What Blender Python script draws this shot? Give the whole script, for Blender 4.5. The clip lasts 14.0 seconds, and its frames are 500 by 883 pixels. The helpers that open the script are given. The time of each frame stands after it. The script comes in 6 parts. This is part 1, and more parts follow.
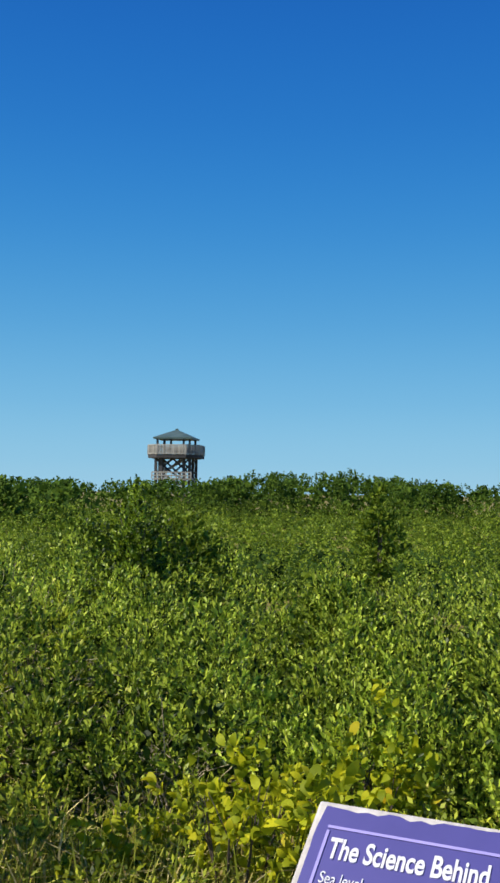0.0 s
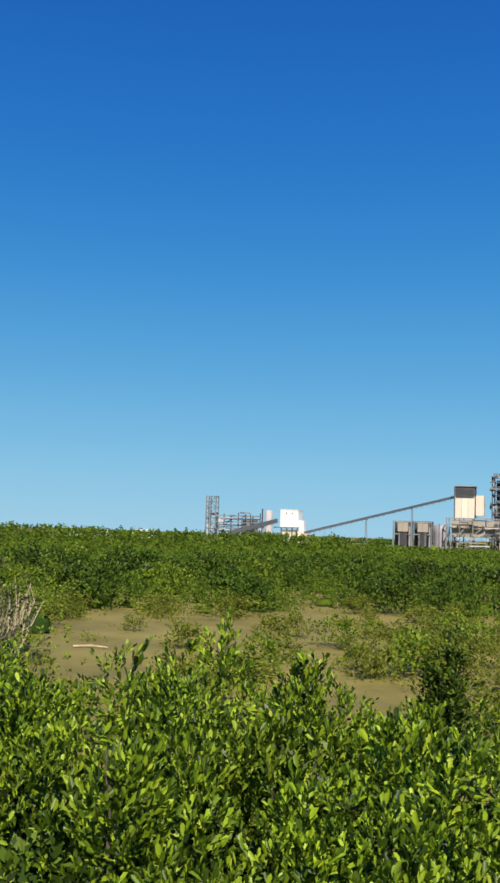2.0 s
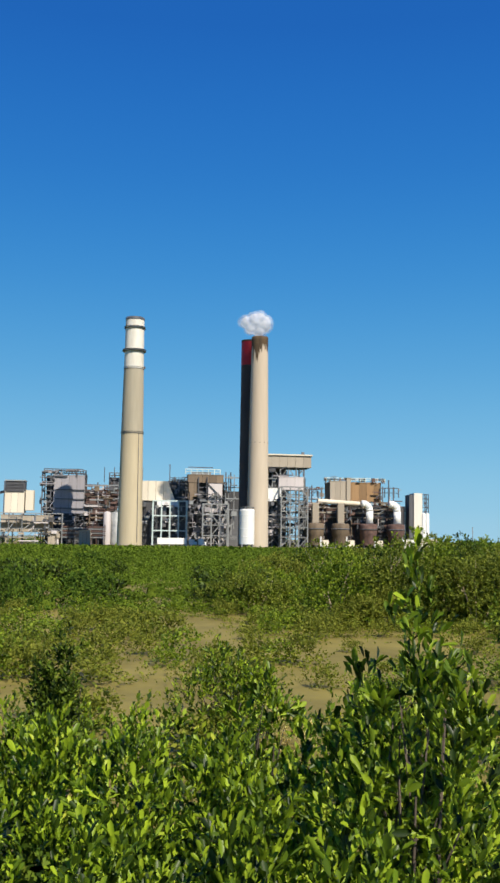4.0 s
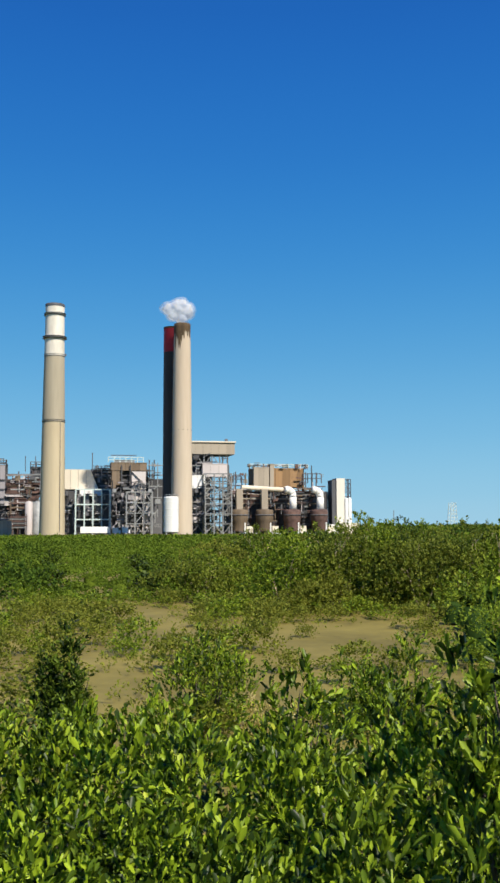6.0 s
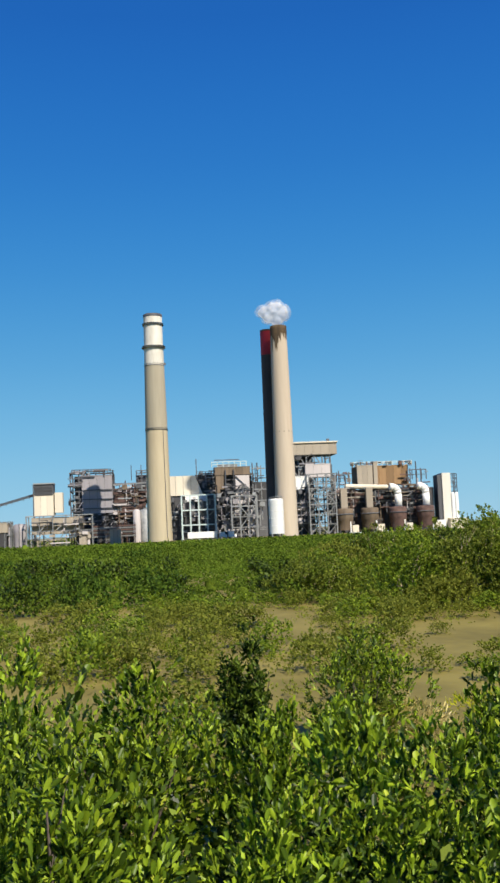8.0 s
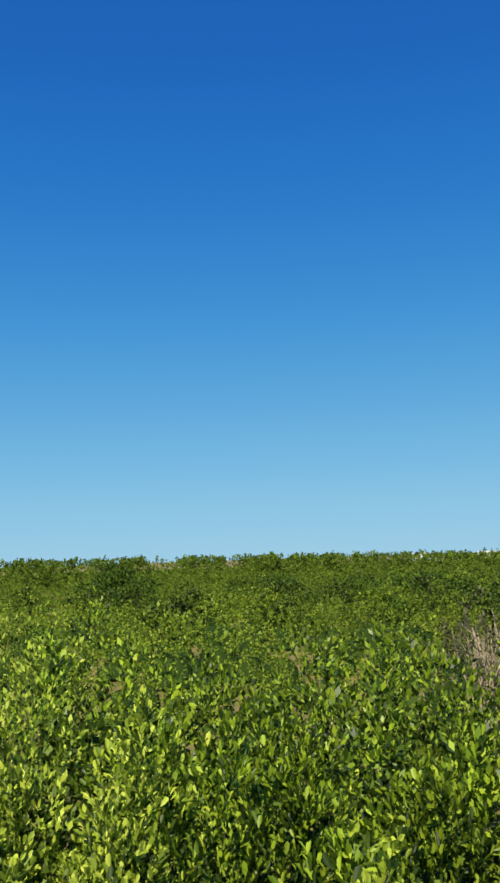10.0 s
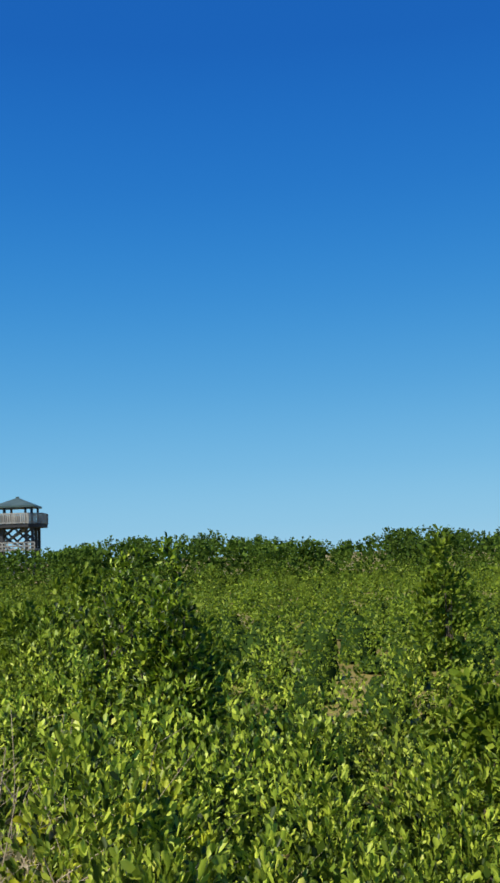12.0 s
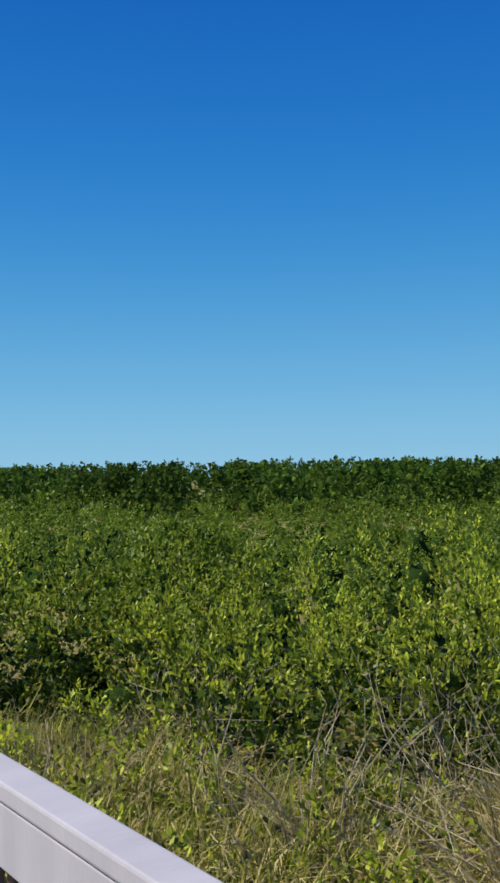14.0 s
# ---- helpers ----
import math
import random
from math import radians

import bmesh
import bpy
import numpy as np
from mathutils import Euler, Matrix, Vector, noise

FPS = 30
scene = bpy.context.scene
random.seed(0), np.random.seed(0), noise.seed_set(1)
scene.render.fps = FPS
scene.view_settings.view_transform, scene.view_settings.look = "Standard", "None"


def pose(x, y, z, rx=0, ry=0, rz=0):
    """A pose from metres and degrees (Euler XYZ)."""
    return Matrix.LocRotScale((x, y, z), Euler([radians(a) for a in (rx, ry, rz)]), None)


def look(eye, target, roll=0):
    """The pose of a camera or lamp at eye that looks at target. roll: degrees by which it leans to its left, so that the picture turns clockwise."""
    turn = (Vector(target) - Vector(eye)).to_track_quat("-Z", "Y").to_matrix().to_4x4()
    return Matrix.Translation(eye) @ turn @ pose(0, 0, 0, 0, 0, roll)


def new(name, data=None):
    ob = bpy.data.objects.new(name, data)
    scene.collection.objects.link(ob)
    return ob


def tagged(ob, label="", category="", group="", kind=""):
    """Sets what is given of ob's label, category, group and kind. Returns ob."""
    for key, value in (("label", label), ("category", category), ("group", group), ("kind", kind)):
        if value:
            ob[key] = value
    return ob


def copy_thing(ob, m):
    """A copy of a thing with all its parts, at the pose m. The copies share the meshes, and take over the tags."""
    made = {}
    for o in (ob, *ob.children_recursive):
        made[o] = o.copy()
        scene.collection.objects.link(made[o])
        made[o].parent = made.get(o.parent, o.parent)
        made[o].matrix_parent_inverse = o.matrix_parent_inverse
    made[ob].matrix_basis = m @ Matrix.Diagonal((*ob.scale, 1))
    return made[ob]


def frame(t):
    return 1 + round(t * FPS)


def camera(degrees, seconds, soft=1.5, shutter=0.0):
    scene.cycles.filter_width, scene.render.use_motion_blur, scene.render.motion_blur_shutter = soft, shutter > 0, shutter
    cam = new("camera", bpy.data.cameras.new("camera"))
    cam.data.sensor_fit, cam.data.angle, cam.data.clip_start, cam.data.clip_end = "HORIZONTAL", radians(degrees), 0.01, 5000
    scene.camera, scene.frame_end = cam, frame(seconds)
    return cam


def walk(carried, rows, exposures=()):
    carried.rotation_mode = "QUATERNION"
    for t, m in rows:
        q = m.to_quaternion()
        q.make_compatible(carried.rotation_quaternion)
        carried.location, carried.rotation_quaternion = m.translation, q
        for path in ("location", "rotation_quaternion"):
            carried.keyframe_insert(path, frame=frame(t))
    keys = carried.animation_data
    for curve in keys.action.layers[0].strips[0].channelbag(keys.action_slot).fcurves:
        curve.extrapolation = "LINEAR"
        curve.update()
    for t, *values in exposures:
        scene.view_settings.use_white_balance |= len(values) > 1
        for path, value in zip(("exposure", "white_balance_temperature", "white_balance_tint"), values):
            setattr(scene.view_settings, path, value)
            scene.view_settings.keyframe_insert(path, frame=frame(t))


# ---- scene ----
cam = camera(28.76, 14.0, soft=2.7)
PATH = [
    (0, 0, 0, 2.2, 92.98, -0.84, 94.77),
    (0.1, -0.073, -0.093, 2.2, 93.13, -0.97, 91.83),
    (0.2, -0.147, -0.187, 2.2, 93.2, -1.02, 88.5),
    (0.3, -0.22, -0.28, 2.2, 93.22, -0.99, 84.26),
    (0.4, -0.29, -0.37, 2.2, 93.2, -0.75, 79.34),
    (0.5, -0.36, -0.46, 2.2, 93.15, -0.58, 74.02),
    (0.6, -0.44, -0.555, 2.2, 93.46, -0.66, 69.79),
    (0.7, -0.52, -0.65, 2.2, 93.58, -0.81, 66.3),
    (0.8, -0.607, -0.733, 2.2, 93.8, -1.01, 63.07),
    (0.9, -0.693, -0.817, 2.2, 93.89, -1.17, 60.08),
    (1, -0.78, -0.9, 2.2, 93.94, -1.24, 57.76),
    (1.1, -0.88, -0.965, 2.2, 94.18, -1.27, 55.2),
    (1.2, -0.98, -1.03, 2.2, 94.4, -1.32, 51.81),
    (1.4, -1.14, -1.077, 2.2, 94.73, -1.6, 43.52),
    (1.5, -1.22, -1.1, 2.2, 94.82, -1.73, 38.6),
    (1.7, -1.295, -1.095, 2.2, 95.3, -1.75, 29.3),
    (2, -1.404, -1.089, 2.2, 95.35, -1.85, 18.62),
    (2.2, -1.472, -1.084, 2.2, 95.58, -1.75, 13.6),
    (2.5, -1.553, -1.073, 2.2, 95.65, -1.55, 8.5),
    (3, -1.625, -1.043, 2.2, 95.71, -1.85, 5.87),
    (3.5, -1.72, -1.019, 2.2, 95.78, -1.51, 0.56),
    (3.7, -1.769, -1.008, 2.2, 95.75, -1.16, -3.31),
    (4.4, -1.98, -0.95, 2.2, 95.5, -0.6, -9.7),
    (5.8, -2.363, -0.838, 2.2, 95.08, 0.14, -11.69),
    (6, -2.404, -0.822, 2.2, 94.9, 0.16, -11.83),
    (6.5, -2.507, -0.792, 2.2, 94.85, 1.15, -9.41),
    (7, -2.611, -0.776, 2.2, 94.84, 1.45, -7.91),
    (7.5, -2.7, -0.768, 2.2, 94.93, 1.75, -8.57),
    (8, -2.849, -0.763, 2.2, 95.1, 2.47, -5.69),
    (8.5, -2.948, -0.752, 2.2, 95.35, 2.04, -2.47),
    (9, -3.101, -0.738, 2.2, 95.46, 2.04, -1.35),
    (9.2, -3.182, -0.733, 2.2, 96.07, 1.55, 2.62),
    (9.7, -3.2, -0.75, 2.2, 96.6, 1.7, 24),
    (10.4, -3.18, -1.2, 2.2, 97.1, 1.7, 57),
    (10.9, -3.14, -1.6, 2.2, 97.45, 1.65, 74.8),
    (11.3, -3.099, -1.831, 2.2, 97.32, 1.6, 80.355),
    (11.5, -3.144, -1.871, 2.2, 96.6, 1.8, 81.213),
    (11.7, -3.184, -1.916, 2.2, 96.38, 2, 81.478),
    (12, -3.234, -1.975, 2.2, 96.6, 2.1, 85.177),
    (12.5, -3.274, -2.092, 2.2, 96.19, 1.06, 95.161),
    (13, -3.301, -2.177, 2.2, 93.83, 1.4, 95.732),
    (13.2, -3.324, -2.132, 2.2, 93.01, 1.3, 102.51),
    (13.4, -3.36, -2.105, 2.2, 92.9, 1.1, 107.92),
    (13.5, -3.382, -2.096, 2.2, 92.95, 0.95, 111.07),
    (13.6, -3.409, -2.092, 2.2, 92.77, 0.85, 114.88),
    (13.7, -3.436, -2.092, 2.2, 92.4, 0.82, 118.46),
    (13.8, -3.454, -2.105, 2.2, 92.24, 0.84, 121.88),
    (13.9, -3.472, -2.128, 2.2, 92.1, 0.88, 124.82),
    (14, -3.49, -2.146, 2.2, 92.0, 0.95, 127.06),
]
walk(cam, [(t, pose(x, y, z, rx, ry, rz)) for t, x, y, z, rx, ry, rz in PATH], exposures=[(0.0, 0.34, 6500, 10), (2.5, 0.37, 6650, 10), (9.2, 0.37, 6650, 10), (11.3, 0.34, 6440, 10), (12.8, 0.31, 6340, 10), (14.0, 0.22, 6200, 10)])

# ---- world and sun ----
SUN_AZ, SUN_EL = 155.0, 43.5          # degrees, clockwise from +y, and above the horizon
world = bpy.data.worlds.new("sky")
scene.world = world
world.use_nodes = True
wn = world.node_tree.nodes
wl = world.node_tree.links
sky = wn.new("ShaderNodeTexSky")
sky.sky_type = "NISHITA"
sky.sun_disc = False
sky.sun_elevation, sky.sun_rotation = radians(SUN_EL), radians(SUN_AZ)
sky.altitude, sky.air_density, sky.dust_density, sky.ozone_density = 0.0, 1.0, 0.3, 3.0
# clear blue deepening quickly with height, mixed with the physical sky's own shift towards the sun
co = wn.new("ShaderNodeTexCoord")
sep = wn.new("ShaderNodeSeparateXYZ")
wl.new(co.outputs["Generated"], sep.inputs[0])
grad = wn.new("ShaderNodeValToRGB")
ge = grad.color_ramp.elements
ge[0].position, ge[0].color = 0.0, (0.25, 0.455, 0.6, 1)
ge[1].position, ge[1].color = 1.0, (0.004, 0.05, 0.265, 1)
for at, colour in ((0.03, (0.215, 0.44, 0.6)), (0.09, (0.14, 0.375, 0.585)), (0.17, (0.07, 0.283, 0.54)), (0.26, (0.030, 0.205, 0.5)), (0.36, (0.014, 0.142, 0.445)), (0.48, (0.0075, 0.098, 0.385))):
    ge.new(at).color = (*colour, 1)
grad.color_ramp.interpolation = "B_SPLINE"
wl.new(sep.outputs["Z"], grad.inputs["Fac"])
blend = wn.new("ShaderNodeMix")
blend.data_type = "RGBA"
blend.inputs["Factor"].default_value = 0.002
wl.new(grad.outputs["Color"], blend.inputs["A"])
wl.new(sky.outputs[0], blend.inputs["B"])
wl.new(blend.outputs["Result"], wn["Background"].inputs["Color"])
wn["Background"].inputs["Strength"].default_value = 1.0

sun_data = bpy.data.lights.new("sun", "SUN")
sun_data.energy, sun_data.angle, sun_data.color = 5.0, radians(0.53), (1.0, 0.93, 0.8)
sun = new("sun", sun_data)
sa, se = radians(SUN_AZ), radians(SUN_EL)
sun_from = Vector((math.sin(sa) * math.cos(se), math.cos(sa) * math.cos(se), math.sin(se)))
sun.matrix_world = look(sun_from * 50, (0, 0, 0))

# ---- materials ----
def material(name, low, high, rough=0.7, metal=0.0, scale=3.0, bump=0.15, fine=30.0, streak=None, island=False, spread=0.0, shine=0.4):
    """A mottled surface between two colours: large stains, fine grain, relief."""
    m = bpy.data.materials.new(name)
    m.use_nodes = True
    n, l = m.node_tree.nodes, m.node_tree.links
    b = n["Principled BSDF"]
    b.inputs["Roughness"].default_value, b.inputs["Metallic"].default_value = rough, metal
    b.inputs["Specular IOR Level"].default_value = shine
    co = n.new("ShaderNodeTexCoord")
    mp = n.new("ShaderNodeMapping")
    if streak:
        mp.inputs["Scale"].default_value = streak
    l.new(co.outputs["Object"], mp.inputs["Vector"])
    big = n.new("ShaderNodeTexNoise")
    big.inputs["Scale"].default_value, big.inputs["Detail"].default_value = scale, 5
    l.new(mp.outputs[0], big.inputs["Vector"])
    small = n.new("ShaderNodeTexNoise")
    small.inputs["Scale"].default_value, small.inputs["Detail"].default_value = fine, 3
    l.new(mp.outputs[0], small.inputs["Vector"])
    add = n.new("ShaderNodeMath")
    add.operation = "MULTIPLY_ADD"
    add.inputs[1].default_value = 0.35
    l.new(small.outputs["Fac"], add.inputs[0])
    l.new(big.outputs["Fac"], add.inputs[2])
    ramp = n.new("ShaderNodeValToRGB")
    ramp.color_ramp.elements[0].position, ramp.color_ramp.elements[1].position = 0.42, 0.95
    ramp.color_ramp.elements[0].color, ramp.color_ramp.elements[1].color = (*low, 1), (*high, 1)
    l.new(add.outputs[0], ramp.inputs["Fac"])
    colour = ramp.outputs["Color"]
    if island or spread:
        if island:
            src = n.new("ShaderNodeNewGeometry").outputs["Random Per Island"]
        else:
            src = n.new("ShaderNodeObjectInfo").outputs["Random"]
        hsv = n.new("ShaderNodeHueSaturation")
        vary = n.new("ShaderNodeMapRange")
        vary.inputs["To Min"].default_value, vary.inputs["To Max"].default_value = 1 - spread, 1 + spread
        l.new(src, vary.inputs["Value"])
        l.new(vary.outputs[0], hsv.inputs["Value"])
        l.new(colour, hsv.inputs["Color"])
        colour = hsv.outputs["Color"]
    l.new(colour, b.inputs["Base Color"])
    if bump:
        bp = n.new("ShaderNodeBump")
        bp.inputs["Strength"].default_value, bp.inputs["Distance"].default_value = bump, 0.02
        l.new(add.outputs[0], bp.inputs["Height"])
        l.new(bp.outputs[0], b.inputs["Normal"])
    return m


def foliage(name, dark, mid, light, rare, gloss=0.42, through_light=0.3, patch=0.35):
    """Leaves: each takes its own tone, in patches of lighter and darker growth, and lets some light through."""
    m = bpy.data.materials.new(name)
    m.use_nodes = True
    n, l = m.node_tree.nodes, m.node_tree.links
    b = n["Principled BSDF"]
    b.inputs["Roughness"].default_value = gloss
    b.inputs["Specular IOR Level"].default_value = 0.34 if gloss < 0.5 else 0.2
    geo = n.new("ShaderNodeNewGeometry")
    ramp = n.new("ShaderNodeValToRGB")
    e = ramp.color_ramp.elements
    e[0].position, e[0].color = 0.1, (*dark, 1)
    e[1].position, e[1].color = 0.5, (*mid, 1)
    for p, c in ((0.82, light), (0.97, light), (1.0, rare)):
        q = e.new(p)
        q.color = (*c, 1)
    l.new(geo.outputs["Random Per Island"], ramp.inputs["Fac"])
    co = n.new("ShaderNodeTexCoord")
    no = n.new("ShaderNodeTexNoise")
    no.inputs["Scale"].default_value, no.inputs["Detail"].default_value = patch, 3
    l.new(co.outputs["Object"], no.inputs["Vector"])
    mr = n.new("ShaderNodeMapRange")
    mr.inputs["From Min"].default_value, mr.inputs["From Max"].default_value = 0.3, 0.7
    mr.inputs["To Min"].default_value, mr.inputs["To Max"].default_value = 0.7, 1.3
    l.new(no.outputs["Fac"], mr.inputs["Value"])
    hsv = n.new("ShaderNodeHueSaturation")
    l.new(ramp.outputs["Color"], hsv.inputs["Color"])
    l.new(mr.outputs[0], hsv.inputs["Value"])
    l.new(hsv.outputs["Color"], b.inputs["Base Color"])
    tr = n.new("ShaderNodeBsdfTranslucent")
    l.new(hsv.outputs["Color"], tr.inputs["Color"])
    mix = n.new("ShaderNodeMixShader")
    mix.inputs[0].default_value = through_light
    l.new(b.outputs[0], mix.inputs[1])
    l.new(tr.outputs[0], mix.inputs[2])
    l.new(mix.outputs[0], n["Material Output"].inputs["Surface"])
    return m


M_LEAF = foliage("mangrove_leaf", (0.02, 0.042, 0.004), (0.115, 0.19, 0.01), (0.3, 0.41, 0.022), (0.46, 0.5, 0.05), gloss=0.44, through_light=0.28, patch=0.9)
M_LEAF_LIGHT = foliage("yellowish_leaf", (0.07, 0.1, 0.01), (0.34, 0.42, 0.028), (0.6, 0.64, 0.05), (0.68, 0.6, 0.06), gloss=0.48, through_light=0.36)
# Leaf of the darker bushes; inside the hedge its darkness stands for shade.
M_LEAF_DARK = foliage("dark_bush_and_shade_leaf", (0.013, 0.026, 0.004), (0.052, 0.092, 0.008), (0.12, 0.18, 0.016), (0.18, 0.23, 0.03), gloss=0.55, through_light=0.22)
M_LEAF_PALE = foliage("pale_olive_leaf", (0.035, 0.062, 0.006), (0.27, 0.37, 0.03), (0.52, 0.61, 0.065), (0.62, 0.62, 0.11), gloss=0.46, through_light=0.36, patch=0.5)
M_LEAF_OLIVE = foliage("olive_leaf", (0.13, 0.155, 0.018), (0.205, 0.235, 0.028), (0.275, 0.295, 0.04), (0.36, 0.34, 0.07), gloss=0.7, through_light=0.42, patch=0.3)
M_LEAF_FLAT = foliage("flat_bush_leaf", (0.08, 0.11, 0.012), (0.15, 0.185, 0.02), (0.22, 0.26, 0.03), (0.3, 0.3, 0.06), gloss=0.6, through_light=0.36, patch=0.3)
M_LEAF_MID = foliage("shrub_leaf", (0.08, 0.13, 0.01), (0.16, 0.235, 0.015), (0.25, 0.325, 0.025), (0.34, 0.36, 0.06), gloss=0.55, through_light=0.34, patch=0.12)
M_LEAF_FAR = foliage("far_leaf", (0.072, 0.12, 0.009), (0.102, 0.16, 0.012), (0.135, 0.196, 0.016), (0.17, 0.22, 0.04), gloss=0.9, patch=0.3)
M_LEAF_TREE = foliage("tree_leaf", (0.035, 0.072, 0.009), (0.068, 0.13, 0.013), (0.11, 0.18, 0.018), (0.15, 0.21, 0.03), gloss=0.9, patch=0.08)
M_LEAF_YELLOW = foliage("yellow_leaf", (0.2, 0.25, 0.01), (0.4, 0.44, 0.014), (0.58, 0.56, 0.018), (0.66, 0.48, 0.02), gloss=0.6, patch=1.0, through_light=0.45)
M_LEAF_DRY = foliage("grey_twig_leaf", (0.07, 0.08, 0.035), (0.12, 0.125, 0.05), (0.17, 0.16, 0.08), (0.25, 0.2, 0.1), gloss=0.8)
M_GRASS = foliage("dry_grass", (0.26, 0.2, 0.06), (0.55, 0.46, 0.16), (0.74, 0.63, 0.28), (0.8, 0.72, 0.42), gloss=0.7, through_light=0.4, patch=0.8)
M_GRASS_GREEN = foliage("green_grass", (0.12, 0.17, 0.016), (0.3, 0.35, 0.035), (0.48, 0.48, 0.07), (0.58, 0.5, 0.14), gloss=0.6, through_light=0.4, patch=0.8)
M_TWIG = material("bare_twig", (0.3, 0.235, 0.145), (0.53, 0.435, 0.29), 0.85, scale=8, fine=60)
M_BARK = material("bark", (0.05, 0.04, 0.03), (0.14, 0.11, 0.085), 0.9, scale=6, fine=50, bump=0.5)
M_GROUND = material("marsh_mud", (0.13, 0.104, 0.02), (0.28, 0.228, 0.052), 0.8, scale=0.45, fine=3.0, bump=0.5)
# Filler inside the crowns: dark tones stand for shade in the gaps.
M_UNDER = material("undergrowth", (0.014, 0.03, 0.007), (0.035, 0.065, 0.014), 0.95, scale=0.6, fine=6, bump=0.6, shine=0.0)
M_UNDER_FAR = material("far_shade_filler", (0.018, 0.032, 0.005), (0.1, 0.14, 0.015), 0.95, scale=2.2, fine=11, bump=1.0, shine=0.0)

M_CONCRETE = material("stack_concrete", (0.39, 0.32, 0.21), (0.52, 0.44, 0.3), 0.85, scale=0.06, fine=0.6, bump=0.1, streak=(1, 1, 0.12))
M_CONCRETE_UPPER = material("upper_stack_concrete", (0.3, 0.265, 0.195), (0.42, 0.37, 0.28), 0.85, scale=0.09, fine=0.7, bump=0.1, streak=(1, 1, 0.1))
M_STACK_WHITE = material("stained_white_paint", (0.52, 0.48, 0.4), (0.74, 0.71, 0.64), 0.65, scale=0.14, fine=1.0, bump=0.05, streak=(1, 1, 0.25))
M_CONCRETE_WARM = material("stack_concrete_warm", (0.43, 0.35, 0.265), (0.56, 0.47, 0.365), 0.85, scale=0.06, fine=0.6, bump=0.1, streak=(1, 1, 0.1))
M_WHITE = material("white_paint", (0.66, 0.66, 0.64), (0.84, 0.84, 0.82), 0.6, scale=0.15, fine=1.5, bump=0.05, streak=(1, 1, 0.3), spread=0.06)
M_RED = material("red_paint", (0.36, 0.012, 0.022), (0.46, 0.02, 0.035), 0.6, scale=0.2, fine=2, bump=0.05)
M_SOOT = material("soot", (0.035, 0.024, 0.014), (0.13, 0.085, 0.045), 0.9, scale=0.3, fine=2, bump=0.1, streak=(1, 1, 0.2))
# Stack concrete with the neighbouring stack's shadow put into the colour.
M_STACK_IN_SHADOW = material("shadow_dark_stack_concrete", (0.05, 0.04, 0.04), (0.1, 0.08, 0.078), 0.85, scale=0.08, fine=0.8, bump=0.1, streak=(1, 1, 0.15))
M_STEEL = material("grey_steel", (0.14, 0.145, 0.15), (0.3, 0.31, 0.31), 0.6, 0.2, scale=0.3, fine=3, bump=0.05, spread=0.3)
M_STEEL_DARK = material("dark_steel", (0.05, 0.055, 0.065), (0.14, 0.14, 0.15), 0.7, 0.2, scale=0.3, fine=3, bump=0.05, spread=0.35)
M_STEEL_TEAL = material("pale_teal_steel", (0.4, 0.5, 0.49), (0.62, 0.7, 0.68), 0.6, scale=0.3, fine=3, bump=0.05, spread=0.12)
M_RUST = material("rusty_steel", (0.06, 0.036, 0.032), (0.15, 0.09, 0.075), 0.85, scale=0.4, fine=4, bump=0.1, spread=0.3)
M_CLAD_GREY = material("grey_cladding", (0.2, 0.185, 0.2), (0.34, 0.32, 0.335), 0.6, scale=0.15, fine=2, bump=0.05, streak=(1, 1, 0.2), spread=0.12)
M_CLAD_BROWN = material("brown_cladding", (0.1, 0.075, 0.052), (0.21, 0.155, 0.105), 0.75, scale=0.15, fine=1.5, bump=0.05, streak=(1, 1, 0.2), spread=0.2)
M_CLAD_RUSTY = material("orange_brown_cladding", (0.14, 0.082, 0.04), (0.33, 0.2, 0.095), 0.75, scale=0.12, fine=1.5, bump=0.05, streak=(1, 1, 0.2), spread=0.25)
M_CREAM = material("cream_cladding", (0.6, 0.52, 0.4), (0.76, 0.69, 0.56), 0.65, scale=0.1, fine=1.5, bump=0.05, streak=(1, 1, 0.2), spread=0.06)
M_BEIGE = material("beige_cladding", (0.27, 0.23, 0.18), (0.4, 0.345, 0.275), 0.7, scale=0.1, fine=1.5, bump=0.05, streak=(1, 1, 0.2), spread=0.1)
M_PINKGREY = material("pink_grey_cladding", (0.42, 0.38, 0.37), (0.58, 0.53, 0.52), 0.65, scale=0.1, fine=1.5, bump=0.05, streak=(1, 1, 0.2), spread=0.1)
# Near-black for shade painted inside open steelwork; also tyres, louvres and windscreens.
M_SHADOWED = material("shade_and_black_parts", (0.03, 0.03, 0.033), (0.08, 0.08, 0.085), 0.9, scale=0.2, fine=2, bump=0.05, spread=0.3)
M_CONVEYOR = material("conveyor_gallery", (0.06, 0.07, 0.085), (0.12, 0.135, 0.155), 0.6, 0.2, scale=0.2, fine=2, bump=0.05)

M_RAIL = material("pale_weathered_rail_board", (0.4, 0.37, 0.385), (0.5, 0.465, 0.48), 0.6, scale=1.5, fine=30, bump=0.06, streak=(1, 6, 1), spread=0.03)
M_BALUSTER = material("brown_baluster", (0.1, 0.05, 0.035), (0.2, 0.11, 0.075), 0.75, scale=5, fine=50, bump=0.2, streak=(6, 6, 1), spread=0.15)
M_DECK = material("weathered_deck_board", (0.2, 0.17, 0.15), (0.36, 0.32, 0.29), 0.85, scale=3, fine=40, bump=0.3, streak=(1, 10, 1), spread=0.2)
M_SIGN = material("violet_blue_print", (0.05, 0.046, 0.2), (0.068, 0.062, 0.25), 0.45, scale=4, fine=40, bump=0.0)
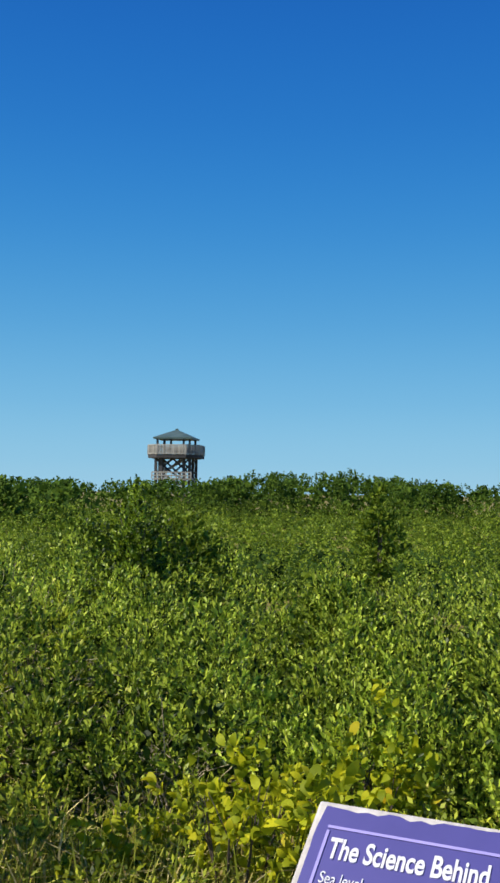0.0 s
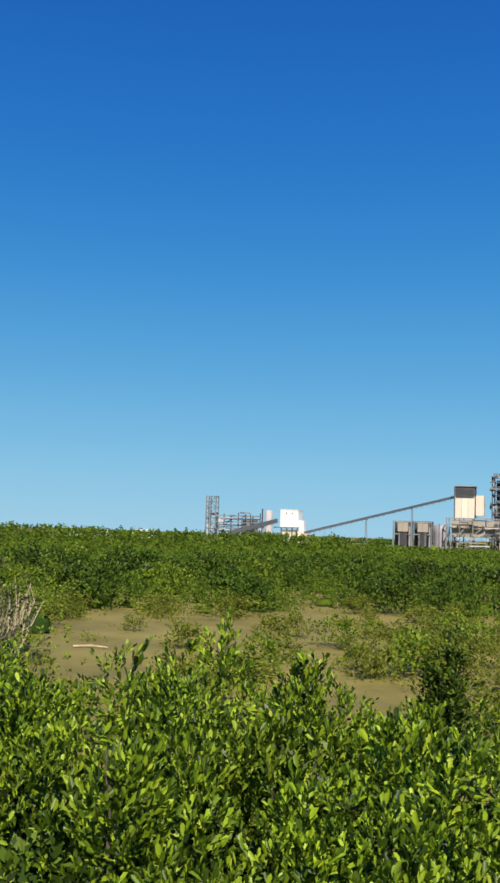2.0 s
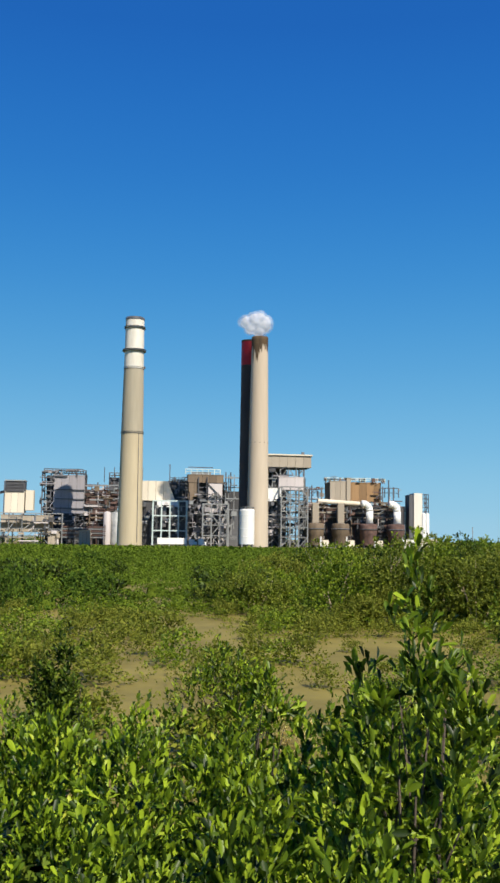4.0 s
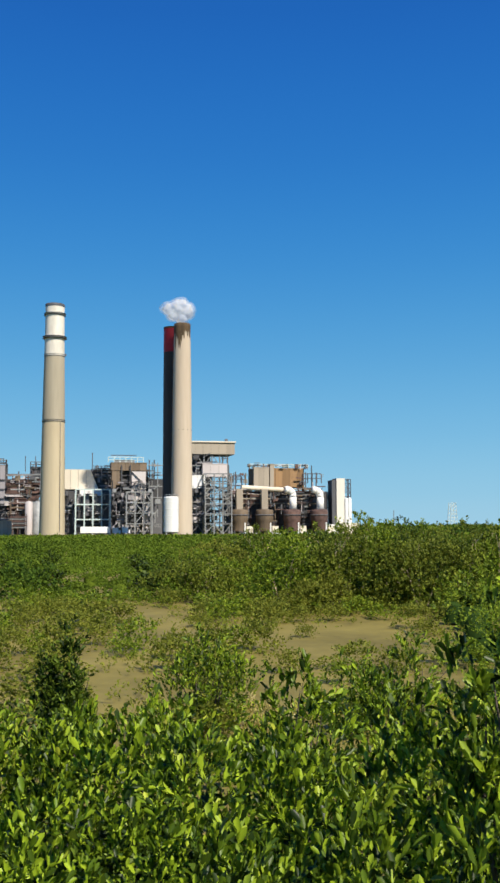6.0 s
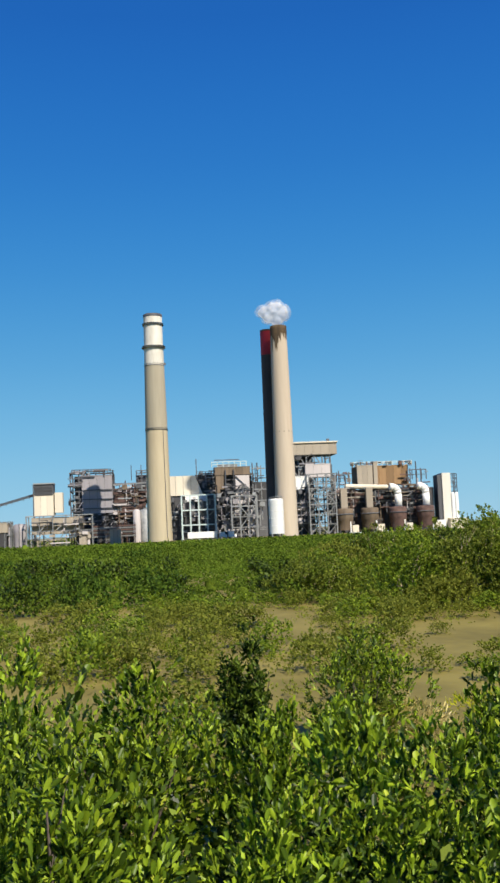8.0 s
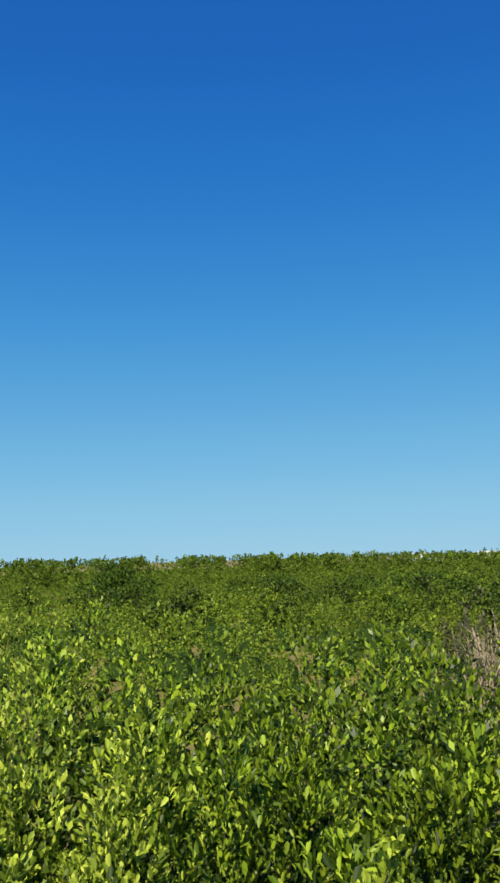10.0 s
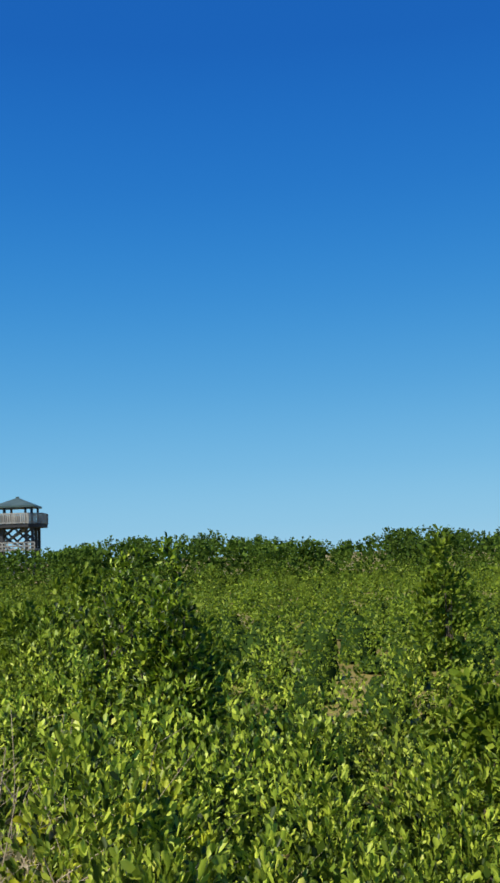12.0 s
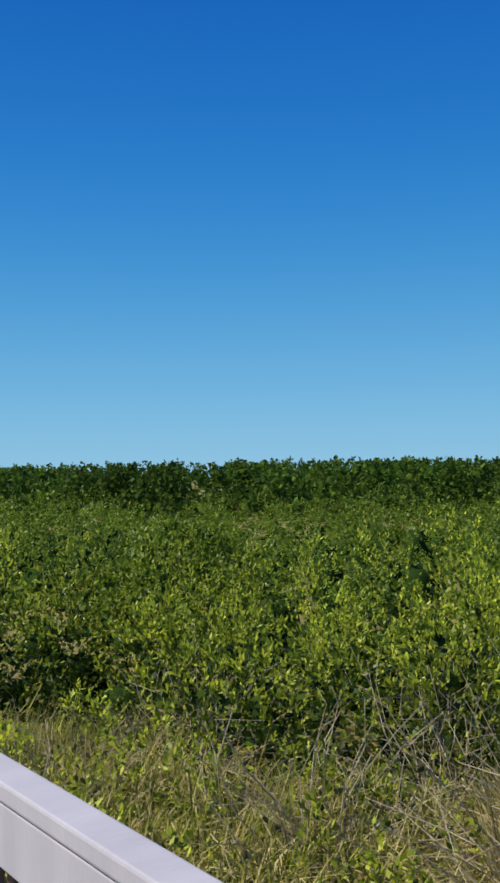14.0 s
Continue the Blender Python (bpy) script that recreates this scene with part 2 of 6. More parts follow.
M_SIGN_EDGE = material("weathered_white_edge", (0.34, 0.31, 0.28), (0.6, 0.57, 0.54), 0.8, scale=25, fine=120, bump=0.3)
M_SIGN_LINE = material("pale_violet_line", (0.26, 0.23, 0.55), (0.32, 0.28, 0.6), 0.5, scale=10, fine=60, bump=0.0)
M_TEXT = material("white_print", (0.58, 0.58, 0.62), (0.66, 0.66, 0.7), 0.5, scale=10, fine=60, bump=0.0)
M_POST = material("sign_post_metal", (0.2, 0.2, 0.2), (0.32, 0.32, 0.32), 0.5, 0.6, scale=6, fine=60, bump=0.1)
M_TOWER_WOOD = material("weathered_tower_timber", (0.24, 0.235, 0.21), (0.42, 0.41, 0.37), 0.85, scale=1.5, fine=12, bump=0.2, spread=0.25)
M_TOWER_DARK = material("dark_tower_timber", (0.03, 0.032, 0.036), (0.075, 0.075, 0.078), 0.85, scale=1.5, fine=12, bump=0.2, spread=0.2)
M_TOWER_ROOF = material("green_grey_metal_roof", (0.05, 0.09, 0.085), (0.1, 0.15, 0.14), 0.5, 0.3, scale=1, fine=8, bump=0.1, spread=0.15)
M_STEAM = material("steam", (0.86, 0.86, 0.88), (0.93, 0.93, 0.94), 1.0, scale=0.2, fine=2, bump=0.0)


def let_through(m, share):
    n, l = m.node_tree.nodes, m.node_tree.links
    mix, clear = n.new("ShaderNodeMixShader"), n.new("ShaderNodeBsdfTransparent")
    mix.inputs[0].default_value = share
    soft, half = n.new("ShaderNodeBsdfTranslucent"), n.new("ShaderNodeMixShader")
    soft.inputs["Color"].default_value = (0.95, 0.95, 0.96, 1)
    half.inputs[0].default_value = 0.5
    l.new(n["Principled BSDF"].outputs[0], half.inputs[1])
    l.new(soft.outputs[0], half.inputs[2])
    l.new(half.outputs[0], mix.inputs[1])
    l.new(clear.outputs[0], mix.inputs[2])
    l.new(mix.outputs[0], n["Material Output"].inputs["Surface"])


M_STEAM_THIN = material("thin_steam", (0.86, 0.86, 0.88), (0.93, 0.93, 0.94), 1.0, scale=0.2, fine=2, bump=0.0)
let_through(M_STEAM, 0.52)
let_through(M_STEAM_THIN, 0.84)


# ---- helpers for building ----
def part(name, bm, mat, parent=None, label=""):
    me = bpy.data.meshes.new(name)
    bm.to_mesh(me)
    bm.free()
    me.materials.append(mat)
    ob = new(name, me)
    if parent:
        ob.parent = parent
    if label:
        ob["label"] = label
    return ob


def thing(name, label, category, group="", kind="", at=(0, 0, 0)):
    ob = new(name)
    ob.location = at
    ob.empty_display_size = 0.1
    return tagged(ob, label, category, group, kind)


def add_box(bm, x0, x1, y0, y1, z0, z1, bevel=0.0):
    m = Matrix.Translation(((x0 + x1) / 2, (y0 + y1) / 2, (z0 + z1) / 2)) @ Matrix.Diagonal((x1 - x0, y1 - y0, z1 - z0, 1))
    made = bmesh.ops.create_cube(bm, size=1, matrix=m)["verts"]
    if bevel:
        edges = {e for v in made for e in v.link_edges}
        bmesh.ops.bevel(bm, geom=list(edges), offset=bevel, segments=2, affect="EDGES", profile=0.6)


def box(name, parent, mat, x0, x1, y0, y1, z0, z1, bevel=0.0, label=""):
    bm = bmesh.new()
    add_box(bm, x0, x1, y0, y1, z0, z1, bevel)
    return part(name, bm, mat, parent, label)


def add_bar(bm, a, b, r, r2=None, sides=6):
    """A round bar from a to b, tapering from r to r2."""
    a, b = Vector(a), Vector(b)
    d = b - a
    turn = d.to_track_quat("Z", "Y").to_matrix().to_4x4()
    bmesh.ops.create_cone(bm, cap_ends=True, segments=sides, radius1=r, radius2=r if r2 is None else r2, depth=d.length,
                          matrix=Matrix.Translation((a + b) / 2) @ turn)


UNIT = {}


def unit_mesh(mat):
    """One bevelled unit bar along z, shared by all bars of a material."""
    if mat.name not in UNIT:
        bm = bmesh.new()
        bmesh.ops.create_cube(bm, size=1)
        me = bpy.data.meshes.new("bar_" + mat.name)
        bm.to_mesh(me)
        bm.free()
        me.materials.append(mat)
        UNIT[mat.name] = me
    return UNIT[mat.name]


def bar(name, parent, mat, a, b, w):
    """A square bar between two points, an object of its own on a shared mesh."""
    ob = new(name, unit_mesh(mat))
    a, b = Vector(a), Vector(b)
    d = b - a
    ob.parent = parent
    ob.matrix_local = Matrix.Translation((a + b) / 2) @ d.to_track_quat("Z", "Y").to_matrix().to_4x4() @ Matrix.Diagonal((w, w, d.length, 1))
    return ob


def slab(name, parent, mat, x0, x1, y0, y1, z0, z1):
    """A plain panel on the shared mesh."""
    ob = new(name, unit_mesh(mat))
    ob.parent = parent
    ob.matrix_local = Matrix.Translation(((x0 + x1) / 2, (y0 + y1) / 2, (z0 + z1) / 2)) @ Matrix.Diagonal((x1 - x0, y1 - y0, z1 - z0, 1))
    return ob


def lathe(name, parent, mat, profile, centre=(0, 0), sides=40, label="", smooth=True):
    """A turned body from (radius, height) pairs."""
    bm = bmesh.new()
    rings = []
    for r, z in profile:
        rings.append([bm.verts.new((centre[0] + r * math.cos(2 * math.pi * k / sides), centre[1] + r * math.sin(2 * math.pi * k / sides), z)) for k in range(sides)])
    for p, q in zip(rings, rings[1:]):
        for k in range(sides):
            f = bm.faces.new((p[k], p[(k + 1) % sides], q[(k + 1) % sides], q[k]))
            f.smooth = smooth
    if profile[0][0] > 0.01:
        bm.faces.new([bm.verts.new(v.co) for v in reversed(rings[0])])
    if profile[-1][0] > 0.01:
        bm.faces.new([bm.verts.new(v.co) for v in rings[-1]])
    return part(name, bm, mat, parent, label)


def mesh_from_arrays(name, verts, quads, mat, parent=None, smooth=False):
    me = bpy.data.meshes.new(name)
    me.vertices.add(len(verts))
    me.vertices.foreach_set("co", np.ascontiguousarray(verts, dtype=np.float32).ravel())
    k = quads.shape[1]
    me.loops.add(quads.size)
    me.loops.foreach_set("vertex_index", np.ascontiguousarray(quads, dtype=np.int32).ravel())
    me.polygons.add(len(quads))
    me.polygons.foreach_set("loop_start", np.arange(0, quads.size, k, dtype=np.int32))
    me.polygons.foreach_set("loop_total", np.full(len(quads), k, dtype=np.int32))
    if smooth:
        me.polygons.foreach_set("use_smooth", np.ones(len(quads), dtype=bool))
    me.update(calc_edges=True)
    me.validate()
    me.materials.append(mat)
    ob = new(name, me)
    if parent:
        ob.parent = parent
    return ob


# ---- plants ----
rng = np.random.default_rng(7)


def unit_rows(v):
    return v / np.maximum(np.linalg.norm(v, axis=1, keepdims=True), 1e-9)


def leaf_arrays(base, axis, side, length, width, fold=0.25, sides=6):
    """Leaves as two folded halves each, blunt-tipped: base, axis and side are rows of vectors."""
    normal = np.cross(side, axis)
    n = len(base)
    L, W = length[:, None], width[:, None]
    if sides == 6:
        rows = [base, base + axis * L * 0.4 - side * W * 0.85 + normal * W * fold, base + axis * L * 0.82 - side * W * 0.85 + normal * W * fold * 0.7,
                base + axis * L - normal * L * 0.1, base + axis * L * 0.82 + side * W * 0.85 + normal * W * fold * 0.7, base + axis * L * 0.4 + side * W * 0.85 + normal * W * fold]
        idx = np.array([[0, 3, 2, 1], [0, 5, 4, 3]])
    elif sides == 8:
        rows = []
        for along, half, lift in ((0.0, 0.1, 0.0), (0.25, 0.82, 0.1), (0.55, 1.0, 0.12), (0.84, 0.7, 0.02), (1.0, 0.2, -0.12)):
            rows += [base + axis * L * along - side * W * half + normal * L * lift, base + axis * L * along + side * W * half + normal * L * lift]
        idx = np.array([[2 * k, 2 * k + 1, 2 * k + 3, 2 * k + 2] for k in range(4)])
    else:
        rows = [base, base + axis * L * 0.5 - side * W, base + axis * L, base + axis * L * 0.5 + side * W]
        idx = np.array([[0, 3, 2, 1]])
    k = len(rows)
    verts = np.stack(rows, 1).reshape(-1, 3)
    quads = (idx[None] + (np.arange(n) * k)[:, None, None]).reshape(-1, idx.shape[1])
    return verts, quads


def shoots(points, ups, per, size, jitter=0.3, narrow=0.33, sides=6, spread_angle=(0.35, 1.25)):
    """Rosettes of leaves: per leaves round each shoot's tip."""
    n = len(points)
    ups = unit_rows(ups + rng.normal(0, jitter, ups.shape))
    ref = unit_rows(np.cross(ups, rng.normal(0, 1, ups.shape)))
    other = np.cross(ups, ref)
    size = np.broadcast_to(size, (n,))
    bases, axes, sidev, lens = [], [], [], []
    for k in range(per):
        a = 2 * np.pi * (k * 0.382 + rng.random(n) * 0.15)
        phi = rng.uniform(*spread_angle, n) * (0.6 + 0.4 * (per - k) / per)
        radial = ref * np.cos(a)[:, None] + other * np.sin(a)[:, None]
        ax = ups * np.cos(phi)[:, None] + radial * np.sin(phi)[:, None]
        sd = unit_rows(np.cross(ax, ups) + 1e-6)
        tw = rng.normal(0, 0.5, n)
        nr = np.cross(sd, ax)
        sd = sd * np.cos(tw)[:, None] + nr * np.sin(tw)[:, None]
        bases.append(points + ups * (size * 1.6 * k / per)[:, None] + rng.normal(0, 0.15, (n, 3)) * size[:, None])
        axes.append(ax)
        sidev.append(sd)
        lens.append(size * rng.uniform(0.7, 1.25, n))
    L = np.concatenate(lens)
    return leaf_arrays(np.concatenate(bases), np.concatenate(axes), np.concatenate(sidev), L, L * narrow, sides=sides)



def dome_points(cx, cy, r, h, foot, density, cap=99999):
    """Points and outward directions on and just under the crowns of many bushes."""
    pts, ups = [], []
    density = np.broadcast_to(density, (len(cx),))
    for x, y, rr, hh, ff, dens in zip(cx, cy, r, h, foot, density):
        n = int(min(cap, max(4, dens * rr * rr * 3.14 + dens * rr * (hh - ff) * 2.0)))
        u = rng.random(n) ** 0.75
        a = rng.random(n) * 2 * np.pi
        rho = u
        lump = 1 + 0.16 * np.sin(a * 3 + x * 7) + 0.1 * np.sin(a * 5 + y * 5)
        z = ff + (hh - ff) * (1 - rho ** 2.6)
        deep = rng.random(n) ** 2.2 * 0.42
        z = z - deep * (hh - ff) * 0.8 + rng.normal(0, 0.05, n) * min(hh, 1.0)
        q = rho * rr * lump * (1 - deep * 0.3)
        pts.append(np.stack([x + q * np.cos(a), y + q * np.sin(a), np.maximum(z, ff - 0.03)], 1))
        ups.append(np.stack([0.75 * rho * np.cos(a), 0.75 * rho * np.sin(a), 0.45 + 0.6 * (1 - rho)], 1))
    return np.concatenate(pts), np.concatenate(ups)


def scatter(spacing, x0, x1, y0, y1):
    gx, gy = np.meshgrid(np.arange(x0, x1, spacing), np.arange(y0, y1, spacing))
    gx = gx.ravel() + rng.uniform(-0.5, 0.5, gx.size) * spacing
    gy = gy.ravel() + rng.uniform(-0.5, 0.5, gy.size) * spacing
    return gx, gy


def polar(x, y):
    """Distance and bearing (degrees to the left of +y) from the middle of the deck."""
    return np.hypot(x, y), np.degrees(np.arctan2(-x, y))


def wave(x, y, s, seed=0.0):
    """A soft field between about -1 and 1."""
    return (np.sin(x / s + seed) * np.cos(y / s * 1.1 + seed * 1.7) + 0.6 * np.sin(x / s * 2.3 + y / s * 1.9 + seed * 2.1) + 0.4 * np.cos(y / s * 4.1 - x / s * 3.3 + seed)) / 1.6


# ---- ground ----
def ground_height(x, y):
    d = np.hypot(x, y)
    s = np.clip((d - 60) / 520, 0, 1)
    return -4.0 * s * s * (3 - 2 * s) + 0.03 * np.sin(x * 0.9) * np.cos(y * 0.7) * np.clip(1 - d / 60, 0, 1)


def build_ground():
    radii = np.concatenate([np.linspace(0, 40, 41), np.geomspace(43, 4800, 60)])
    turns = 180
    a = np.linspace(0, 2 * np.pi, turns, endpoint=False)
    x = (radii[:, None] * np.cos(a)).ravel()
    y = (radii[:, None] * np.sin(a)).ravel()
    v = np.stack([x, y, ground_height(x, y)], 1)
    i, k = np.meshgrid(np.arange(len(radii) - 1), np.arange(turns), indexing="ij")
    q = np.stack([i * turns + k, (i + 1) * turns + k, (i + 1) * turns + (k + 1) % turns, i * turns + (k + 1) % turns], -1).reshape(-1, 4)
    ob = mesh_from_arrays("ground", v, q, M_GROUND, smooth=True)
    tagged(ob, "brown tidal mud flat under low mangrove scrub", "ground", kind="structure")


build_ground()

# ---- the deck's own axes: along the railing and inward from it ----
P1 = Vector((-4.6, -3.047, 0))
ALONG = Vector((-0.2946, -0.9556, 0)).normalized()
INWARD = Vector((0.9556, -0.2946, 0)).normalized()
DECK_A, DECK_N, DECK_Z = (-5.0, 6.0), (0.0, 5.0), 0.6
CX, CY = -1.5, -1.0


def off_deck(x, y, margin):
    a = (x - P1.x) * ALONG.x + (y - P1.y) * ALONG.y
    n = (x - P1.x) * INWARD.x + (y - P1.y) * INWARD.y
    return (a < DECK_A[0] - margin) | (a > DECK_A[1] + margin) | (n < DECK_N[0] - margin) | (n > DECK_N[1] + margin)


def bearings(x, y):
    return polar(x - CX, y - CY)


MUD_BANKS = ((26.6, 18.3, 4.2, 7.0), (18, 22.6, 6.0, 2.4), (12.5, 19.3, 6.2, 1.8), (13, 26, 5.5, 1.5), (8.5, 13.9, 7.0, 1.7), (-2.6, 24.5, 2.2, 2.2), (-4.5, 19.2, 4.2, 2.4),
             (-13, 18.8, 4.0, 3.2), (-10, 12.3, 5.0, 2.2), (-20, 13, 4.0, 2.2), (5.5, 25.5, 2.2, 1.6))


def mud_open(x, y):
    """Where the flat lies bare, in long banks across the view to the works."""
    d, b = bearings(x, y)
    edge = 0.5 * wave(x, y * 1.6, 1.1, 1.3)
    bare = np.zeros(np.shape(x), dtype=bool)
    for mb, md, wide, deep in MUD_BANKS:
        bare |= ((b - mb) / wide) ** 2 + ((d - md) / deep) ** 2 < 1 + edge
    return bare


def grassy(x, y):
    """The dry grass bank beside the railing."""
    gd = np.hypot(x + 3.5, y + 2.2)
    gb = np.degrees(np.arctan2(-(x + 3.5), y + 2.2))
    a = (x - P1.x) * ALONG.x + (y - P1.y) * ALONG.y
    n = (x - P1.x) * INWARD.x + (y - P1.y) * INWARD.y
    strip = (n < 0.1) & (n > -1.1 + 0.2 * wave(x, y, 0.8)) & (a > -4.2) & (a < 3)
    return strip | ((gb > 98) & (gb < 112) & (gd > 1.0) & (gd < 4.6)) | ((gb > 93) & (gb < 100) & (gd > 2.7) & (gd < 3.9)) | ((gb > 97) & (gd > np.where(gb < 101, 3.0, 0)) & (gb < 172) & (gd < np.interp(gb, [100, 113, 125, 141], [4.4, 5.0, 5.9, 7.2]) + 0.6 * wave(x, y, 0.9)))


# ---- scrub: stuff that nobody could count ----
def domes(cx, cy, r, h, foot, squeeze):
    """Low mounds added inside the crowns, coloured dark to stand for the shade there."""
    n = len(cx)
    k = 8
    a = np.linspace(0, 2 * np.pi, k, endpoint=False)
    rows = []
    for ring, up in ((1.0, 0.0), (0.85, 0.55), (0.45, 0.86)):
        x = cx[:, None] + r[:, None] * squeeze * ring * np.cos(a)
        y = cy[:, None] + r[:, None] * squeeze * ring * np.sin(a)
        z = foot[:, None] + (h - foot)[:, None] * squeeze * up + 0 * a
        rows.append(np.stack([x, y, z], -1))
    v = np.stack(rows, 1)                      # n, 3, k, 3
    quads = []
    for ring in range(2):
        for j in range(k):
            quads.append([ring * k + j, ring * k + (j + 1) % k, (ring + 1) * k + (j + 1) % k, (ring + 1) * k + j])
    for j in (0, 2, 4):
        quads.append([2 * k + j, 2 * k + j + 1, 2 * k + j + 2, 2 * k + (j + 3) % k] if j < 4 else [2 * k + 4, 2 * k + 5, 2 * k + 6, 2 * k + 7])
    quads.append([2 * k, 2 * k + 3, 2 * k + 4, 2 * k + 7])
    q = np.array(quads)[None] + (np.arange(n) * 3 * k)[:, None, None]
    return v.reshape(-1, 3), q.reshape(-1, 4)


def scrub(name, label, cx, cy, r, h, foot, density, per, size, mat, under=None, sides=4, cap=99999, narrow=0.36, jitter=0.3, squeeze=0.78, angle=(0.35, 1.25)):
    g = ground_height(cx, cy)
    pts, ups = dome_points(cx, cy, r, h + g, foot + g, density, cap)
    v, q = shoots(pts, ups, per, size * rng.uniform(0.8, 1.25, len(pts)), jitter=jitter, sides=sides, narrow=narrow, spread_angle=angle)
    ob = mesh_from_arrays(name, v, q, mat)
    tagged(ob, label, "shrubs", kind="stuff")
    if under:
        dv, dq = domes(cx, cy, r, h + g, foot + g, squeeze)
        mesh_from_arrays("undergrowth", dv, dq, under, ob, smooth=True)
    return ob


def near_scrub():
    """The hedge beside the deck, leaf by leaf, and the belts behind it."""
    word = "dense green mangrove scrub with glossy upright leaves"
    x, y = scatter(0.47, -9, 6, -9, 7)
    d, b = bearings(x, y)
    keep = off_deck(x, y, 0.5) & (b > -32) & (b < 148) & (d < 6.8) & ~grassy(x, y) & ~((b < 31) & (d > np.where(b > 2, 6.4, 5.6) + 0.4 * wave(x, y, 1.0)))
    x, y, b, d = x[keep], y[keep], b[keep], d[keep]
    r = rng.uniform(0.27, 0.44, len(x))
    h = 1.04 + np.where(b > 45, 0.36, 0.26) * wave(x, y, 0.8) + rng.uniform(-0.34, 0.3, len(x))
    h = np.where(b > 60, h + 0.02 * d, np.where(b < 36, h + 0.03, h))
    foot = np.full(len(x), 0.12)
    edge = b + 8 * wave(x, y, 1.2)
    for sel, mat, what, dens, per, size, slim in (
            (edge < -10, M_LEAF_PALE, "dense light green mangrove scrub with glossy upright leaves", 80, 8, 0.052, 0.195),
            ((edge >= -10) & (edge < 50), M_LEAF, word, 104, 8, 0.045, 0.21),
            ((edge >= 50) & (edge < 104), M_LEAF_PALE, "dense olive green scrub with small glossy leaves", 122, 8, 0.039, 0.235),
            (edge >= 104, M_LEAF_LIGHT, "yellow-green scrub at the edge of the grass bank", 94, 7, 0.045, 0.22)):
        scrub("mangrove_thicket", what, x[sel], y[sel], r[sel], h[sel], foot[sel], dens, per, size, mat, None, sides=6, narrow=slim, jitter=0.26, angle=(0.08, 0.85))
    # Near-black mounds go inside this inner growth in place of deep shade.
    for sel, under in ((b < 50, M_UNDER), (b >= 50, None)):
        scrub("mangrove_thicket", "inner growth of the mangrove scrub, coloured dark for shade", x[sel], y[sel], r[sel], h[sel] * 0.6, foot[sel] * 0.4, 30, 6, 0.062, M_LEAF_DARK, under, sides=4, narrow=0.3, squeeze=0.66)
    # low weeds between the deck's edge and the hedge
    x, y = scatter(0.3, -11, 1, -8, 3)
    a = (x - P1.x) * ALONG.x + (y - P1.y) * ALONG.y
    keep = grassy(x, y) & off_deck(x, y, 0.12) & (rng.random(len(x)) < np.where(a < -0.8, 0.8, 0.6))
    x, y = x[keep], y[keep]
    n = len(x)
    scrub("weeds", "low green leafy weeds in the grass beside the deck", x, y, rng.uniform(0.15, 0.3, n), np.where(np.hypot(x + 7.2, y + 2.9) < 1.0, 0.6, 1.0) * rng.uniform(0.35, 0.85, n), np.full(n, 0.03), 80, 6, 0.04, M_LEAF_LIGHT, None, sides=4, narrow=0.25)
    # the next belt out
    x, y = scatter(0.68, -15, 9, -15, 10)
    d, b = bearings(x, y)
    flat = (b < 30.5) & (b > -26)
    keep = (d >= np.where(flat, 5.4, 6.2)) & (d < np.where(b > 100, 13.2, 10.6)) & (b > -30) & (b < 158) & off_deck(x, y, 0.6) & ~grassy(x, y) & ~mud_open(x, y) & ~(flat & (d > 7.4) & (wave(x, y * 1.5, 1.5, 2.0) > 0.1))
    x, y, b, d = x[keep], y[keep], b[keep], d[keep]
    flat = (b < 30.5) & (b > -26)
    r = rng.uniform(0.38, 0.66, len(x)) * np.where(flat, 0.9, 1)
    h = np.where(b > 36, 1.26, np.where(b > 30.5, 1.1, np.where(d < 7.4, 0.84, 0.45))) + np.where(b > 45, 0.36, 0.2) * wave(x, y, 1.2) + rng.uniform(-0.26, 0.24, len(x))
    edge = b + 8 * wave(x, y, 1.5)
    for sel, mat, what, dens, size in ((edge < 52, M_LEAF, word, 50, 0.058), ((edge >= 52) & (edge < 112), M_LEAF_PALE, "olive green scrub behind the hedge", 74, 0.044), (edge >= 112, M_LEAF_LIGHT, "yellow-green scrub behind the grass bank", 60, 0.046)):
        scrub("mangrove_thicket", what, x[sel], y[sel], r[sel], h[sel], np.full(sel.sum(), 0.1), dens, 6, size, mat, None, sides=4, narrow=0.24, jitter=0.28, angle=(0.12, 1.0))
    # Inner leaves get a darker colour in place of the shade between crowns.
    scrub("mangrove_thicket", "inner growth of the second belt of scrub, coloured dark for shade", x, y, r * 0.85, h * 0.62, np.full(len(x), 0.05), np.where(b > 30.5, 22, 14), 6, 0.07, M_LEAF_DARK, None, sides=4, narrow=0.36)


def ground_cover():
    """Low growth that hides the mud under the hedge, its shade put into the leaf colour."""
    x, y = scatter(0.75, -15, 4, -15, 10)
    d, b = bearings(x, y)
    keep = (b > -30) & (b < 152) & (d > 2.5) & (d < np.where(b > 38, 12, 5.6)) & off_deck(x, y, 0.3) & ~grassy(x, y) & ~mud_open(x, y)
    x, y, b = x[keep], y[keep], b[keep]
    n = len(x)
    scrub("ground_cover", "low growth under the hedge, coloured dark for shade", x, y, rng.uniform(0.4, 0.65, n), rng.uniform(0.25, 0.5, n) * np.where(b < 38, 1.7, 1), np.full(n, 0.01), 34, 5, 0.062, M_LEAF_DARK, None, cap=40, narrow=0.3, jitter=0.5)


